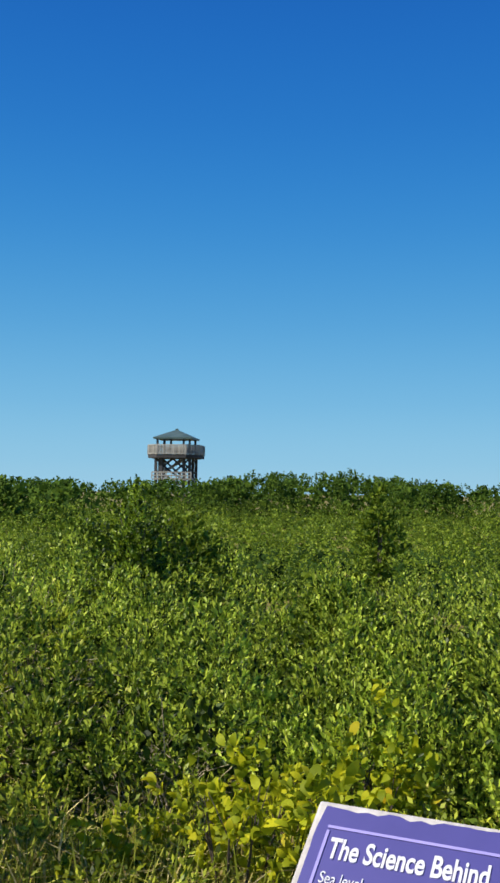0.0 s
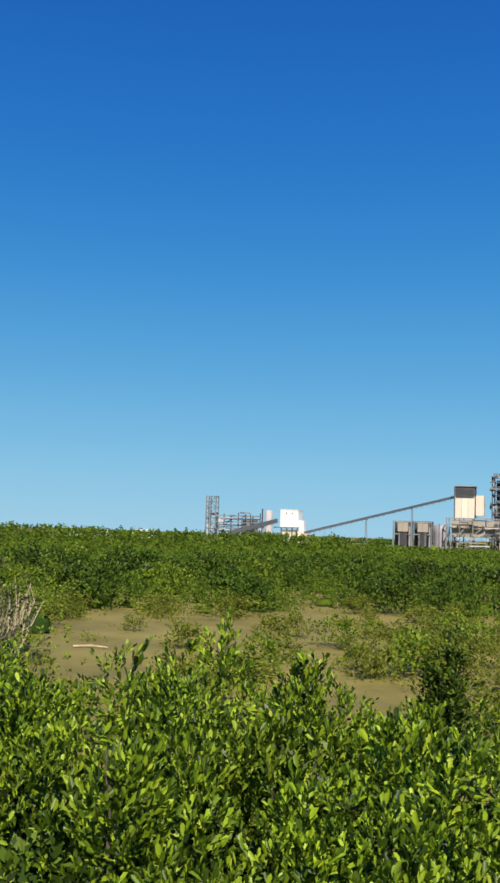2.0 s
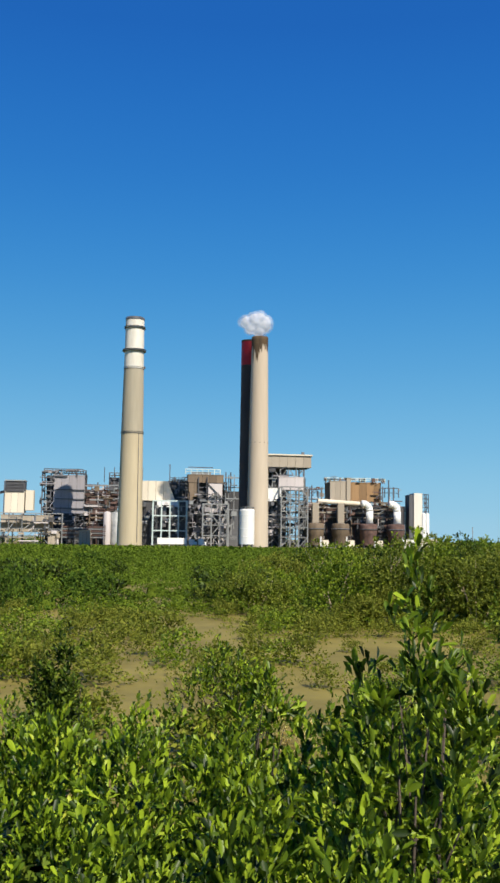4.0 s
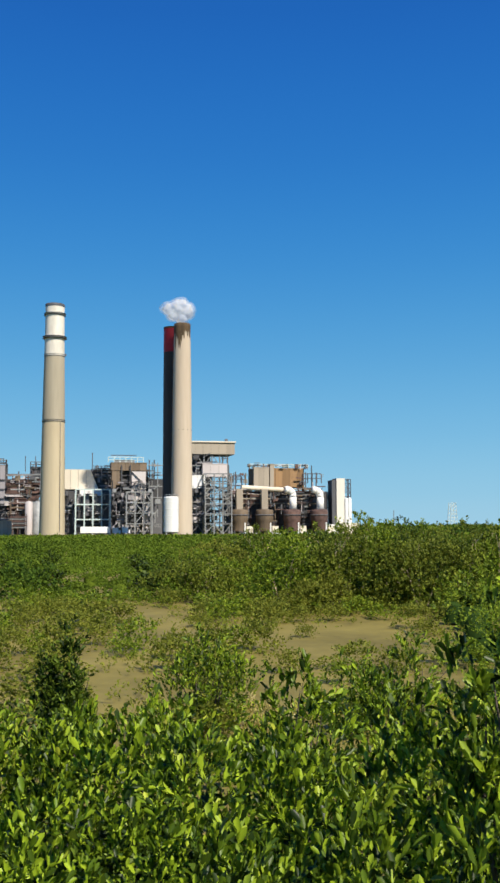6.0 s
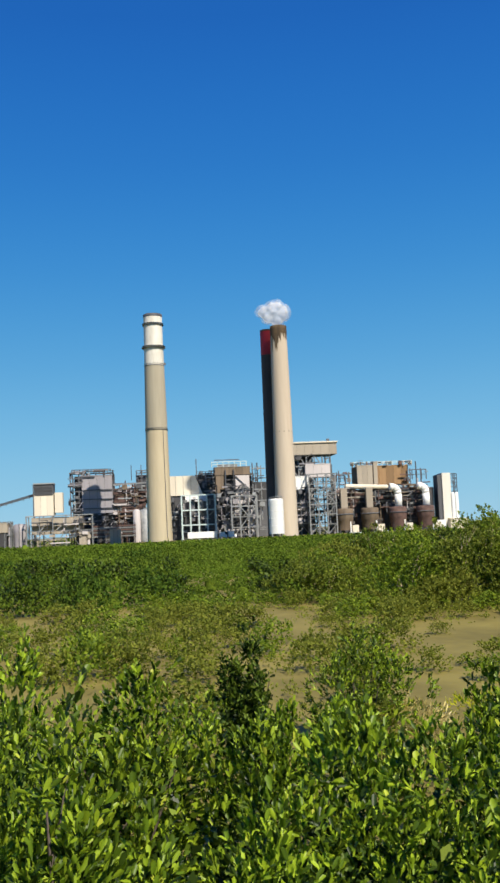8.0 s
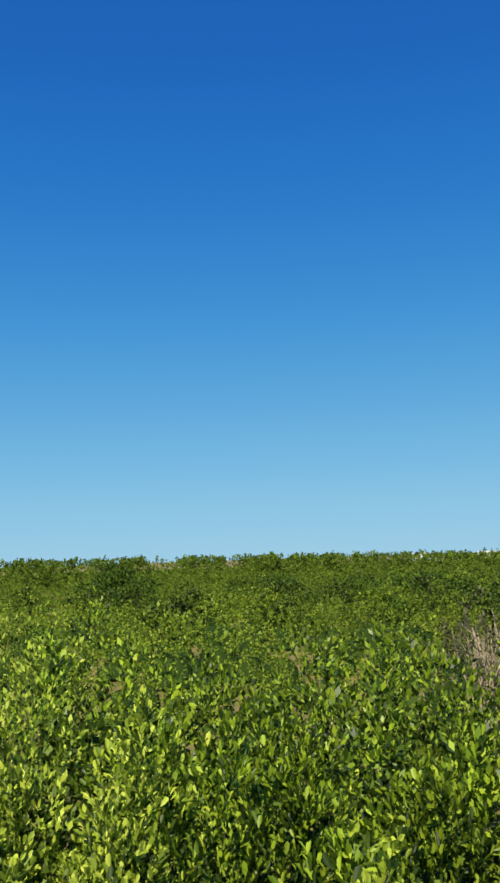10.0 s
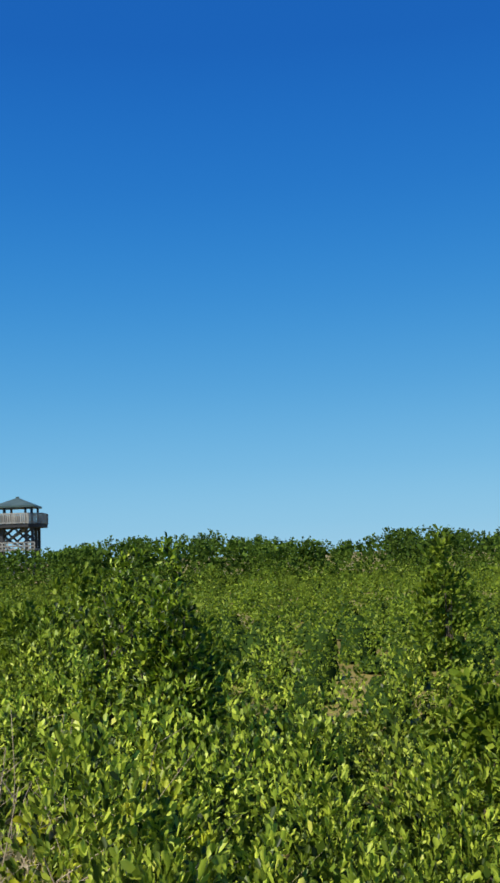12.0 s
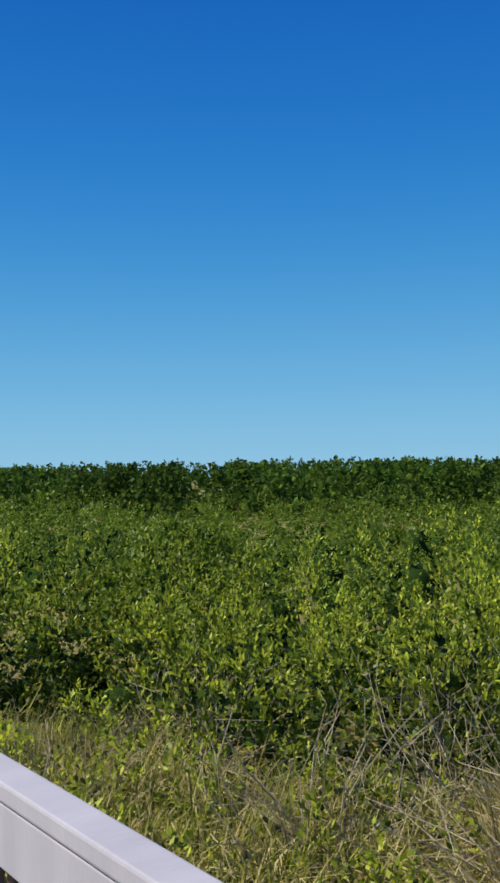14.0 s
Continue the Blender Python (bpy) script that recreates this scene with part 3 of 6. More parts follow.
def mid_scrub():
    """The unbroken scrub of the middle distance, beside the mud flat."""
    x, y = scatter(1.15, -36, 24, -32, 34)
    d, b = bearings(x, y)
    keep = (d >= 10.3) & (d < 34) & (b < 152) & ((b > 30.5 + 1.5 * wave(x, y, 2.0)) | ((b > -32) & (b < -21)))
    x, y, b, d = x[keep], y[keep], b[keep], d[keep]
    tall = np.clip((b - 36) / 25, 0, 1)
    r = rng.uniform(0.6, 1.05, len(x))
    h = 0.8 + 0.5 * tall + (0.28 + 0.2 * tall) * wave(x, y, 2.2) + rng.uniform(-0.3, 0.3, len(x))
    h = np.where(b < -9, h + 0.4, h)
    foot = np.full(len(x), 0.06)
    for sel, word in ((b < 62, "green mangrove scrub in a wide field"), (b >= 62, "green mangrove scrub beyond the hedge")):
        for grp, size, dens, cap in ((sel & (d < 18), 0.046, 46, 76), (sel & (d >= 18), 0.07, 20, 36)):
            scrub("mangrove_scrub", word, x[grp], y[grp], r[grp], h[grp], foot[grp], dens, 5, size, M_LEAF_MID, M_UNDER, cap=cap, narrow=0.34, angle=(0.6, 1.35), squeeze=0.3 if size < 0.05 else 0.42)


def marsh_herbs():
    """Low growth that creeps over the flat between the bare banks."""
    x, y = scatter(0.5, -20, 16, 6, 32)
    d, b = bearings(x, y)
    keep = (b > -28) & (b < 33) & (d > 7) & (d < 31) & (wave(x, y * 1.8, 1.1, 5.0) + rng.normal(0, 0.4, len(x)) > np.where(mud_open(x, y), 1.0, 0.2))
    x, y = x[keep], y[keep]
    n = len(x)
    scrub("marsh_herbs", "low olive herbs creeping over the mud", x, y, rng.uniform(0.15, 0.42, n), rng.uniform(0.05, 0.2, n), np.full(n, 0.01), 60, 4, 0.04, M_LEAF_OLIVE, None, cap=14, narrow=0.34, jitter=0.5)


def far_scrub():
    """The field of low mangroves out to the works, lumpy bush by bush, coarser with distance."""
    def crest(b):
        return np.tan(np.radians(np.interp(b, [-9, 8, 10.5, 12.5, 16], [-0.62, -0.62, -0.4, -0.1, 0.1])))
    for spacing, d0, d1, r0, r1, size, dens, cap in ((1.4, 26, 46, 0.6, 1.15, 0.072, 18, 70), (2.2, 46, 72, 1.0, 1.8, 0.105, 6.5, 54), (3.4, 72, 116, 1.9, 3.0, 0.19, 1.3, 32)):
        x, y = scatter(spacing, -120, 75, -90, 118)
        d, b = bearings(x, y)
        keep = (d >= np.where(b < 31, d0, max(d0, 33))) & (d < np.where(b > 62, min(d1, 84), d1)) & (b > -29) & (b < 144) & ~mud_open(x, y) & ~mud_open(x, y - 1.3)
        x, y, b, d = x[keep], y[keep], b[keep], d[keep]
        r = rng.uniform(r0, r1, len(x))
        h = np.where(b > 100, 0.6, np.where(d < 46, 0.62, 0.8)) + 0.25 * wave(x, y, 4.5) + 0.22 * wave(x, y, 1.6, 3.0) + np.where(rng.random(len(x)) < 0.2, 0.45, 0.0) + rng.uniform(-0.36, 0.2, len(x))
        h = np.where((b > 62) & (d > 56), h + np.where(b > 100, 0.75, 0.6), h)
        right = (b < -9) & (d < 75) & (d > 31)
        h = np.where(right, 1.6 + 0.4 * wave(x, y, 5) + rng.uniform(-0.3, 0.3, len(x)), h)
        h = np.maximum(np.minimum(h, 2.0 + d * crest(b)), 0.25)
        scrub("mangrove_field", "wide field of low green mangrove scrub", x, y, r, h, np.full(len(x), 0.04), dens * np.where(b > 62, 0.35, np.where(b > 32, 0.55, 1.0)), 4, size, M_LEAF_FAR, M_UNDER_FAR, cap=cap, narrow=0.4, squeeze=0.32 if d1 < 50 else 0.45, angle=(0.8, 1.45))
    x, y = scatter(12.5, -620, 420, 40, 640)
    d, b = bearings(x, y)
    keep = (d >= 110) & (d < 640) & (b > -34) & (b < 64)
    x, y, b, d = x[keep], y[keep], b[keep], d[keep]
    r = rng.uniform(8, 12.5, len(x))
    h = 0.55 + 0.25 * wave(x, y, 25) + rng.uniform(-0.2, 0.3, len(x))
    h = np.maximum(np.minimum(h, 1.6 - ground_height(x, y) + d * crest(b)), 0.12)
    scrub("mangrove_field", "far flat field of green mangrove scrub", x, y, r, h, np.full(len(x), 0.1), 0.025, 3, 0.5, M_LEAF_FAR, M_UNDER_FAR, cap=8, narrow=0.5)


def treeline():
    """The dark belt of taller trees beyond the scrub, falling away towards the works."""
    n = 740
    b = rng.uniform(11, 145, n)
    d = np.where(b > 104, rng.uniform(50, 84, n), np.where(b > 58, rng.uniform(70, 98, n), rng.uniform(84, 112, n)))
    x, y = CX - d * np.sin(np.radians(b)), CY + d * np.cos(np.radians(b))
    rise = np.interp(b, [10, 12.5, 16, 24, 32, 40, 52, 58, 62, 66, 70, 73, 76, 78.8, 79.8, 81, 84, 88, 94, 96, 97.5, 104, 108, 114, 118, 127, 140, 158],
                     [-0.5, -0.15, -0.05, -0.12, 0.02, 0.15, 0.28, 0.24, 0.25, 0.34, 0.66, 1.0, 1.2, 1.15, 0.5, 0.58, 0.88, 1.3, 1.25, 0.8, 0.66, 0.6, 0.6, 0.66, 0.76, 0.8, 0.72, 0.5])
    h = 2.1 + d * np.tan(np.radians(rise * 0.95)) * rng.uniform(0.72, 1.03, n)
    r = rng.uniform(1.1, 2.1, n)
    low = b + rng.normal(0, 4, n) < 62
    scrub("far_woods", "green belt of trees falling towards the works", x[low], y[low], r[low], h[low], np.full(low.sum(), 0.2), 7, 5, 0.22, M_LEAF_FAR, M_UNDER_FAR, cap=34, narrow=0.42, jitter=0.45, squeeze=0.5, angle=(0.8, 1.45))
    low = ~low
    scrub("far_woods", "dark green belt of taller trees on the skyline", x[low], y[low], r[low], h[low], np.full(low.sum(), 0.2), 9, 5, 0.18, M_LEAF_TREE, None, cap=42, narrow=0.45, jitter=0.45, angle=(0.8, 1.45))
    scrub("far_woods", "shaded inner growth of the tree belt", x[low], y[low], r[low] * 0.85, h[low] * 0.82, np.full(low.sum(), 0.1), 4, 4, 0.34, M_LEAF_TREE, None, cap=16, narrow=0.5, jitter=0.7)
    shrub("dead_tree", "small bare snag above the belt of trees", CX - 80 * math.sin(radians(88.3)), CY + 80 * math.cos(radians(88.3)), 1.2, 4.3, M_LEAF_TREE, 5, 4, 0.16, "tree", n_stems=7, seed=61, sides=4)
    n = 130
    x = rng.uniform(-430, 230, n)
    y = rng.uniform(770, 850, n)
    scrub("far_woods", "low green woods behind the works", x, y, rng.uniform(6, 11, n), rng.uniform(1.2, 3.2, n), np.full(n, 0.2), 0.3, 4, 1.3, M_LEAF_TREE, M_UNDER, cap=30, narrow=0.5)
    n = 120
    x = rng.uniform(225, 420, n)
    y = rng.uniform(640, 720, n)
    scrub("far_woods", "bluish green distant trees beyond the works", x, y, rng.uniform(5, 9, n), rng.uniform(1.6, 4.4, n), np.full(n, 0.5), 0.5, 4, 1.4, M_LEAF_TREE, M_UNDER, cap=50, narrow=0.5)


# ---- single shrubs ----
def stems(bm, n, r, h, thick, seed):
    q = random.Random(seed)
    for _ in range(n):
        a, f = q.uniform(0, 6.283), q.uniform(0.2, 0.8)
        foot = Vector((0.08 * math.cos(a), 0.08 * math.sin(a), 0))
        mid = Vector((f * r * 0.5 * math.cos(a), f * r * 0.5 * math.sin(a), h * 0.45))
        tip = Vector((f * r * math.cos(a + 0.4), f * r * math.sin(a + 0.4), h * q.uniform(0.75, 0.95)))
        add_bar(bm, foot, mid, thick, thick * 0.7, 5)
        add_bar(bm, mid, tip, thick * 0.7, thick * 0.25, 5)
        for _ in range(2):
            g = mid.lerp(tip, q.uniform(0.1, 0.8))
            add_bar(bm, g, g + Vector((q.uniform(-1, 1) * r * 0.4, q.uniform(-1, 1) * r * 0.4, h * q.uniform(0.1, 0.3))), thick * 0.4, thick * 0.15, 4)


def shrub(name, label, x, y, r, h, mat, density, per, size, category="shrub", group="", foot=0.15, n_stems=5, narrow=0.26, seed=1, lobes=5, sides=6, bark=None, jitter=0.3, angle=(0.35, 1.25), skirt=0.25):
    """A bush with woody stems and a crown made of several lobes."""
    root = thing(name, label, category, group, at=(x, y, float(ground_height(np.array([x]), np.array([y]))[0])))
    for k in range(n_stems):
        bm = bmesh.new()
        stems(bm, 1, r * 0.6, h * 0.9, 0.005 + 0.006 * h, seed * 100 + k)
        part("stem", bm, bark or M_BARK, root)
    q = np.random.default_rng(seed)
    a = q.random(lobes) * 6.283
    f = np.sqrt(q.random(lobes)) * 0.6
    f[0] = 0
    lr = r * q.uniform(0.42, 0.62, lobes)
    lh = h * q.uniform(0.62, 0.92, lobes)
    lh[0] = h
    pts, ups = dome_points(r * f * np.cos(a), r * f * np.sin(a), lr, lh, np.maximum(foot, lh * skirt), density)
    v, qd = shoots(pts, ups, per, size * rng.uniform(0.8, 1.25, len(pts)), jitter=jitter, narrow=narrow, sides=sides, spread_angle=angle)
    crown = mesh_from_arrays("crown", v, qd, mat, root)
    return root


def place_shrubs():
    shrub("mangrove_bush", "tall dark green mangrove bush standing alone on the mud", -2.24, 5.8, 0.24, 1.43, M_LEAF_DARK, 330, 8, 0.04, narrow=0.22, seed=3, lobes=9, skirt=0.5, n_stems=7)
    shrub("mangrove_bush", "tall green mangrove bush above the hedge", -1.1, 4.1, 0.32, 1.42, M_LEAF, 90, 8, 0.05, narrow=0.19, angle=(0.15, 0.95), seed=4)
    shrub("mangrove_bush", "tall mangrove bush with twisted upright leaves beside the hedge", -0.9, 2.15, 0.36, 2.05, M_LEAF, 110, 8, 0.05, narrow=0.19, angle=(0.1, 0.9), seed=15, lobes=8)
    shrub("mangrove_bush", "dense green mangrove bush beside a gap of bare mud", -0.8, 9.2, 0.85, 1.05, M_LEAF, 70, 8, 0.046, narrow=0.19, angle=(0.15, 0.95), seed=16, lobes=7)
    shrub("mangrove_bush", "green leafy shoots standing above the hedge", -3.16, 2.6, 0.24, 1.68, M_LEAF, 130, 7, 0.05, n_stems=2, skirt=0.12, narrow=0.19, angle=(0.1, 0.9), seed=17, lobes=5)
    shrub("mangrove_bush", "leafy mangrove bush with upright shoots above the hedge", -3.0, 4.6, 0.75, 1.26, M_LEAF, 90, 8, 0.05, narrow=0.19, angle=(0.15, 0.95), seed=5, lobes=6)
    shrub("mangrove_bush", "dark mangrove bush behind the hedge", 0.4, 6.6, 0.8, 1.25, M_LEAF, 80, 8, 0.05, narrow=0.19, angle=(0.15, 0.95), seed=6, lobes=6)
    shrub("mangrove_sapling", "slim mangrove sapling rising above the scrub", -9.8, -1.97, 0.45, 2.21, M_LEAF, 130, 7, 0.05, "sapling", seed=8, lobes=9, n_stems=3)
    shrub("mangrove_sapling", "slim mangrove sapling rising above the scrub", -12.27, 0.59, 0.34, 2.25, M_LEAF_MID, 90, 7, 0.062, "sapling", seed=9, lobes=6, n_stems=3)
    shrub("mangrove_bush", "broad green bush rounded above the scrub", -14.2, -2.9, 1.7, 1.95, M_LEAF_MID, 34, 7, 0.085, seed=10, lobes=9)
    shrub("mangrove_bush", "large dense green bush rising above the hedge", -11.6, -2.3, 1.0, 2.2, M_LEAF, 60, 7, 0.05, seed=141, lobes=12, skirt=0.1, n_stems=6)
    shrub("mangrove_bush", "broad green bush in the scrub", -12.85, -10.4, 1.7, 1.45, M_LEAF_MID, 26, 7, 0.085, seed=11, lobes=9)
    shrub("mangrove_bush", "green bush in the scrub", -9.3, -0.1, 0.7, 1.35, M_LEAF_MID, 60, 7, 0.07, seed=12, lobes=6)
    shrub("mangrove_bush", "dark green bush on the green field", -37, 31, 2.0, 1.9, M_LEAF_TREE, 16, 6, 0.16, seed=13, lobes=6)
    q = random.Random(43)
    for b, d in ((24, 33), (26, 36), (29, 34), (31, 38), (33, 33), (22, 40), (36, 36), (40, 31), (44, 40), (48, 34), (52, 42), (18, 37), (12, 38), (5, 36), (38, 44), (28, 43), (57, 36), (9, 42)):
        a = math.radians(b + q.uniform(-0.8, 0.8))
        shrub("mangrove_bush", "dark green bush rounded above the green field", CX - d * math.sin(a), CY + d * math.cos(a), q.uniform(0.9, 1.5), q.uniform(1.0, 1.45), M_LEAF_MID if d % 2 else M_LEAF_DARK, 17, 5, 0.11, group="bushes on the field", seed=300 + b, lobes=7, sides=4, skirt=0.08, foot=0.05, narrow=0.34)
    # More of them farther out, thickest towards the coal side.
    dark = [shrub("field_bush", "dark green bush among the lighter scrub of the field", CX - 30 * math.sin(a), CY + 30 * math.cos(a), 1.1, 1.0, (M_LEAF_DARK, M_LEAF_TREE)[k % 2], 15, 5, 0.105, group="dark bushes on the field", seed=160 + k, lobes=8, sides=4, skirt=0.06, foot=0.03, narrow=0.36, n_stems=0) for k, a in enumerate((0.5, 0.34, 0.2, 0.05))]
    for k in range(110):
        d = q.uniform(27, 62)
        a = math.radians(q.triangular(-10, 62, 24))
        size = q.uniform(0.45, 1.1) * (0.7 + d / 90)
        x, y = CX - d * math.sin(a), CY + d * math.cos(a)
        if mud_open(np.array([x]), np.array([y]))[0]:
            continue
        ob = copy_thing(dark[k % 4], pose(x, y, float(ground_height(np.array([x]), np.array([y]))[0]), 0, 0, q.uniform(0, 360)))
        ob.scale = (size * 1.2, size * 1.2, q.uniform(0.8, 1.15))
    shrub("bare_bush", "grey half-bare bush with pale twigs", -7.95, 9.1, 1.1, 1.7, M_LEAF_DRY, 26, 5, 0.05, "shrub", n_stems=30, seed=14, bark=M_TWIG, lobes=7)
    # The clump of taller mangroves towards the end of the works.
    q = random.Random(77)
    for k in range(24):
        turn = 6.8 + 0.86 * k + q.uniform(-0.4, 0.4)
        b, d = math.radians(-turn), q.uniform(25, 37)
        x, y = CX - d * math.sin(b), CY + d * math.cos(b)
        h = float(np.interp(turn, [6.5, 8, 9.6, 11.6, 14, 16.6, 20, 27], [1.15, 1.7, 2.15, 2.35, 2.25, 2.45, 2.25, 2.25])) * q.uniform(0.82, 1.02)
        shrub("mangrove_tree", "rounded olive green mangrove tree with pale trunk", x, y, q.uniform(1.3, 2.1), h, (M_LEAF_FLAT, M_LEAF_MID, M_LEAF_OLIVE, M_LEAF_FLAT, M_LEAF_DARK)[k % 5], 24, 6, 0.068, "tree", "taller mangroves", seed=90 + k, lobes=9, sides=4, bark=M_TWIG, skirt=0.08, narrow=0.36)
    shrub("mangrove_bush", "low yellow-green bush before the taller mangroves", 4.7, 23.1, 1.5, 0.95, M_LEAF_OLIVE, 40, 6, 0.06, seed=140, lobes=8, sides=4, skirt=0.06, foot=0.03, narrow=0.34)
    # Bushes scattered over the mud flat, each its own: thick between the banks, few and small on the bare mud.
    q = random.Random(21)
    kinds = [shrub("mud_bush", "olive green bush on the mud flat", 0.5 - 1.3 * k, 16.2 + 0.35 * k, 0.5 + 0.05 * (k % 4), 0.5 + 0.06 * (k % 3), (M_LEAF_OLIVE, M_LEAF_MID, M_LEAF_OLIVE, M_LEAF_FLAT)[k % 4], 62, 4, 0.058, group="bushes on the mud", seed=30 + k, lobes=6, sides=4, skirt=0.04, foot=0.02, narrow=0.34, n_stems=0, angle=(0.6, 1.35)) for k in range(7)]
    gx, gy = scatter(1.02, -18, 14, 7, 29)
    gd, gb = bearings(gx, gy)
    bare = mud_open(gx, gy)
    for x, y, d, b, open_mud in zip(gx.tolist(), gy.tolist(), gd.tolist(), gb.tolist(), bare.tolist()):
        if not (9.8 < d < 28.5 and -26 < b < 31.5) or q.random() > (0.08 if open_mud else 0.62):
            continue
        size = q.uniform(0.45, 0.7) if open_mud else q.uniform(0.7, 1.4) * (1.1 if d > 22 else 0.92)
        ob = copy_thing(kinds[q.randrange(7)], pose(x, y, float(ground_height(np.array([x]), np.array([y]))[0]), 0, 0, q.uniform(0, 360)))
        ob.scale = (size, size, min(size, 1.0) * q.uniform(0.65, 1.1))
    for x, y, size in ((-3.97, 14.7, 1.25), (-4.5, 14.3, 0.95), (-3.4, 14.5, 1.05), (-3.9, 15.4, 1.1), (-7.15, 19.3, 1.0), (-1.4, 20.6, 1.2)):
        ob = copy_thing(kinds[q.randrange(7)], pose(x, y, float(ground_height(np.array([x]), np.array([y]))[0]), 0, 0, q.uniform(0, 360)))
        ob.scale = (size, size, size)
    # Low bright growth at the near edge of the flat, a pale stake and a stick of driftwood on the mud.
    n = 26
    scrub("marsh_grass", "low yellow-green sedge at the edge of the mud", 1.2 + rng.normal(0, 0.45, n), 10.0 + rng.normal(0, 0.35, n), rng.uniform(0.15, 0.35, n), rng.uniform(0.08, 0.18, n), np.full(n, 0.01), 90, 5, 0.05, M_LEAF_YELLOW, None, cap=40, narrow=0.12, angle=(0.1, 0.7))
    scrub("marsh_grass", "pale dry sedge at the edge of the mud", -0.3 + rng.normal(0, 0.3, n), 9.6 + rng.normal(0, 0.3, n), rng.uniform(0.1, 0.25, n), rng.uniform(0.12, 0.28, n), np.full(n, 0.01), 90, 5, 0.07, M_GRASS, None, cap=40, narrow=0.07, angle=(0.05, 0.5))
    stake = thing("marker_stake", "thin pale wooden stake standing in the mud", "stake", at=(-0.95, 16.9, -0.02))
    bm = bmesh.new()
    add_bar(bm, (0, 0, 0), (0.02, 0, 0.36), 0.02, 0.016, 8)
    part("shaft", bm, M_TWIG, stake)
    wood = thing("driftwood", "pale stick of driftwood lying on the mud", "driftwood", at=(-9.9, 15.2, 0.0))
    bm = bmesh.new()
    add_bar(bm, (-0.3, -0.12, 0.03), (0.0, 0.02, 0.045), 0.025, 0.022, 8)
    add_bar(bm, (0.0, 0.02, 0.045), (0.32, 0.06, 0.03), 0.022, 0.012, 8)
    part("stick", bm, M_TWIG, wood)
    # Broad yellow-green leaves beside the deck.
    for k, (x, y, r, h) in enumerate(((-4.2, 0.05, 0.5, 1.08), (-4.95, 0.2, 0.45, 1.1), (-4.5, -0.4, 0.45, 1.0), (-6.9, -2.6, 0.35, 1.4), (-6.5, -2.1, 0.3, 1.4), (-4.9, -0.75, 0.4, 0.75), (-5.1, -0.2, 0.35, 0.8), (-4.6, -1.1, 0.35, 0.6))):
        shrub("broad_leaved_shrub", "yellow-green shrub with broad rounded leaves", x, y, r, h, M_LEAF_YELLOW, 36 if y > -2 else 11, 5, 0.06 if y > -2 else 0.045, group="broad-leaved shrubs", seed=50 + k, narrow=0.3, lobes=5, jitter=0.5, sides=8)
    for k, (x, y, r, h) in enumerate(((-7.6, -2.9, 0.7, 1.3), (-7.9, -3.3, 0.7, 1.35), (-7.5, -3.6, 0.7, 1.25), (-6.7, -2.45, 0.6, 1.3), (-6.45, -2.8, 0.6, 1.2), (-7.25, -2.75, 0.7, 1.45), (-6.85, -2.85, 0.6, 1.35), (-7.0, -2.55, 0.7, 1.4), (-6.3, -2.55, 0.5, 1.1), (-7.4, -4.7, 0.7, 1.1), (-8.6, -4.6, 0.6, 1.1), (-5.6, -0.9, 0.4, 0.9), (-8.8, -6.6, 0.7, 1.0), (-7.2, -6.2, 0.6, 0.9))):
        dead_shrub(x, y, r, h, 70 + k)


def dead_shrub(x, y, r, h, seed):
    """A tangle of thin grey twigs, arching and forked, with a few withered leaves."""
    root = thing("dead_shrub", "dead shrub of pale bare tangled twigs", "shrub", "dead shrubs", at=(x, y, 0))
    q = random.Random(seed)
    bm = bmesh.new()
    for _ in range(58):
        a, lean = q.uniform(0, 6.283), q.uniform(0.1, 1.0)
        p = Vector((q.uniform(-0.15, 0.15), q.uniform(-0.15, 0.15), 0))
        heading = Vector((math.cos(a) * lean, math.sin(a) * lean, 1.1)).normalized()
        thick, steps = q.uniform(0.004, 0.0105), 5
        length = h * q.uniform(0.8, 1.25) / steps
        for k in range(steps):
            heading = (heading + Vector((q.uniform(-0.5, 0.5), q.uniform(-0.5, 0.5), q.uniform(-0.4, 0.2)))).normalized()
            e = p + heading * length
            e.z = max(e.z, 0.05)
            add_bar(bm, p, e, thick, thick * 0.75, 4)
            if k > 1 and q.random() < 0.8:
                f = e + Vector((q.uniform(-1, 1), q.uniform(-1, 1), q.uniform(-0.2, 0.8))) * r * 0.3
                add_bar(bm, e, f, thick * 0.5, thick * 0.25, 4)
            p, thick = e, thick * 0.75
    part("branchwork", bm, M_TWIG, root)
    pts, ups = dome_points(np.zeros(1), np.zeros(1), np.array([r]), np.array([h * 0.8]), np.array([0.2]), 9)
    v, qd = shoots(pts, ups, 3, 0.045, narrow=0.28)
    mesh_from_arrays("leaves", v, qd, M_LEAF_DRY, root)


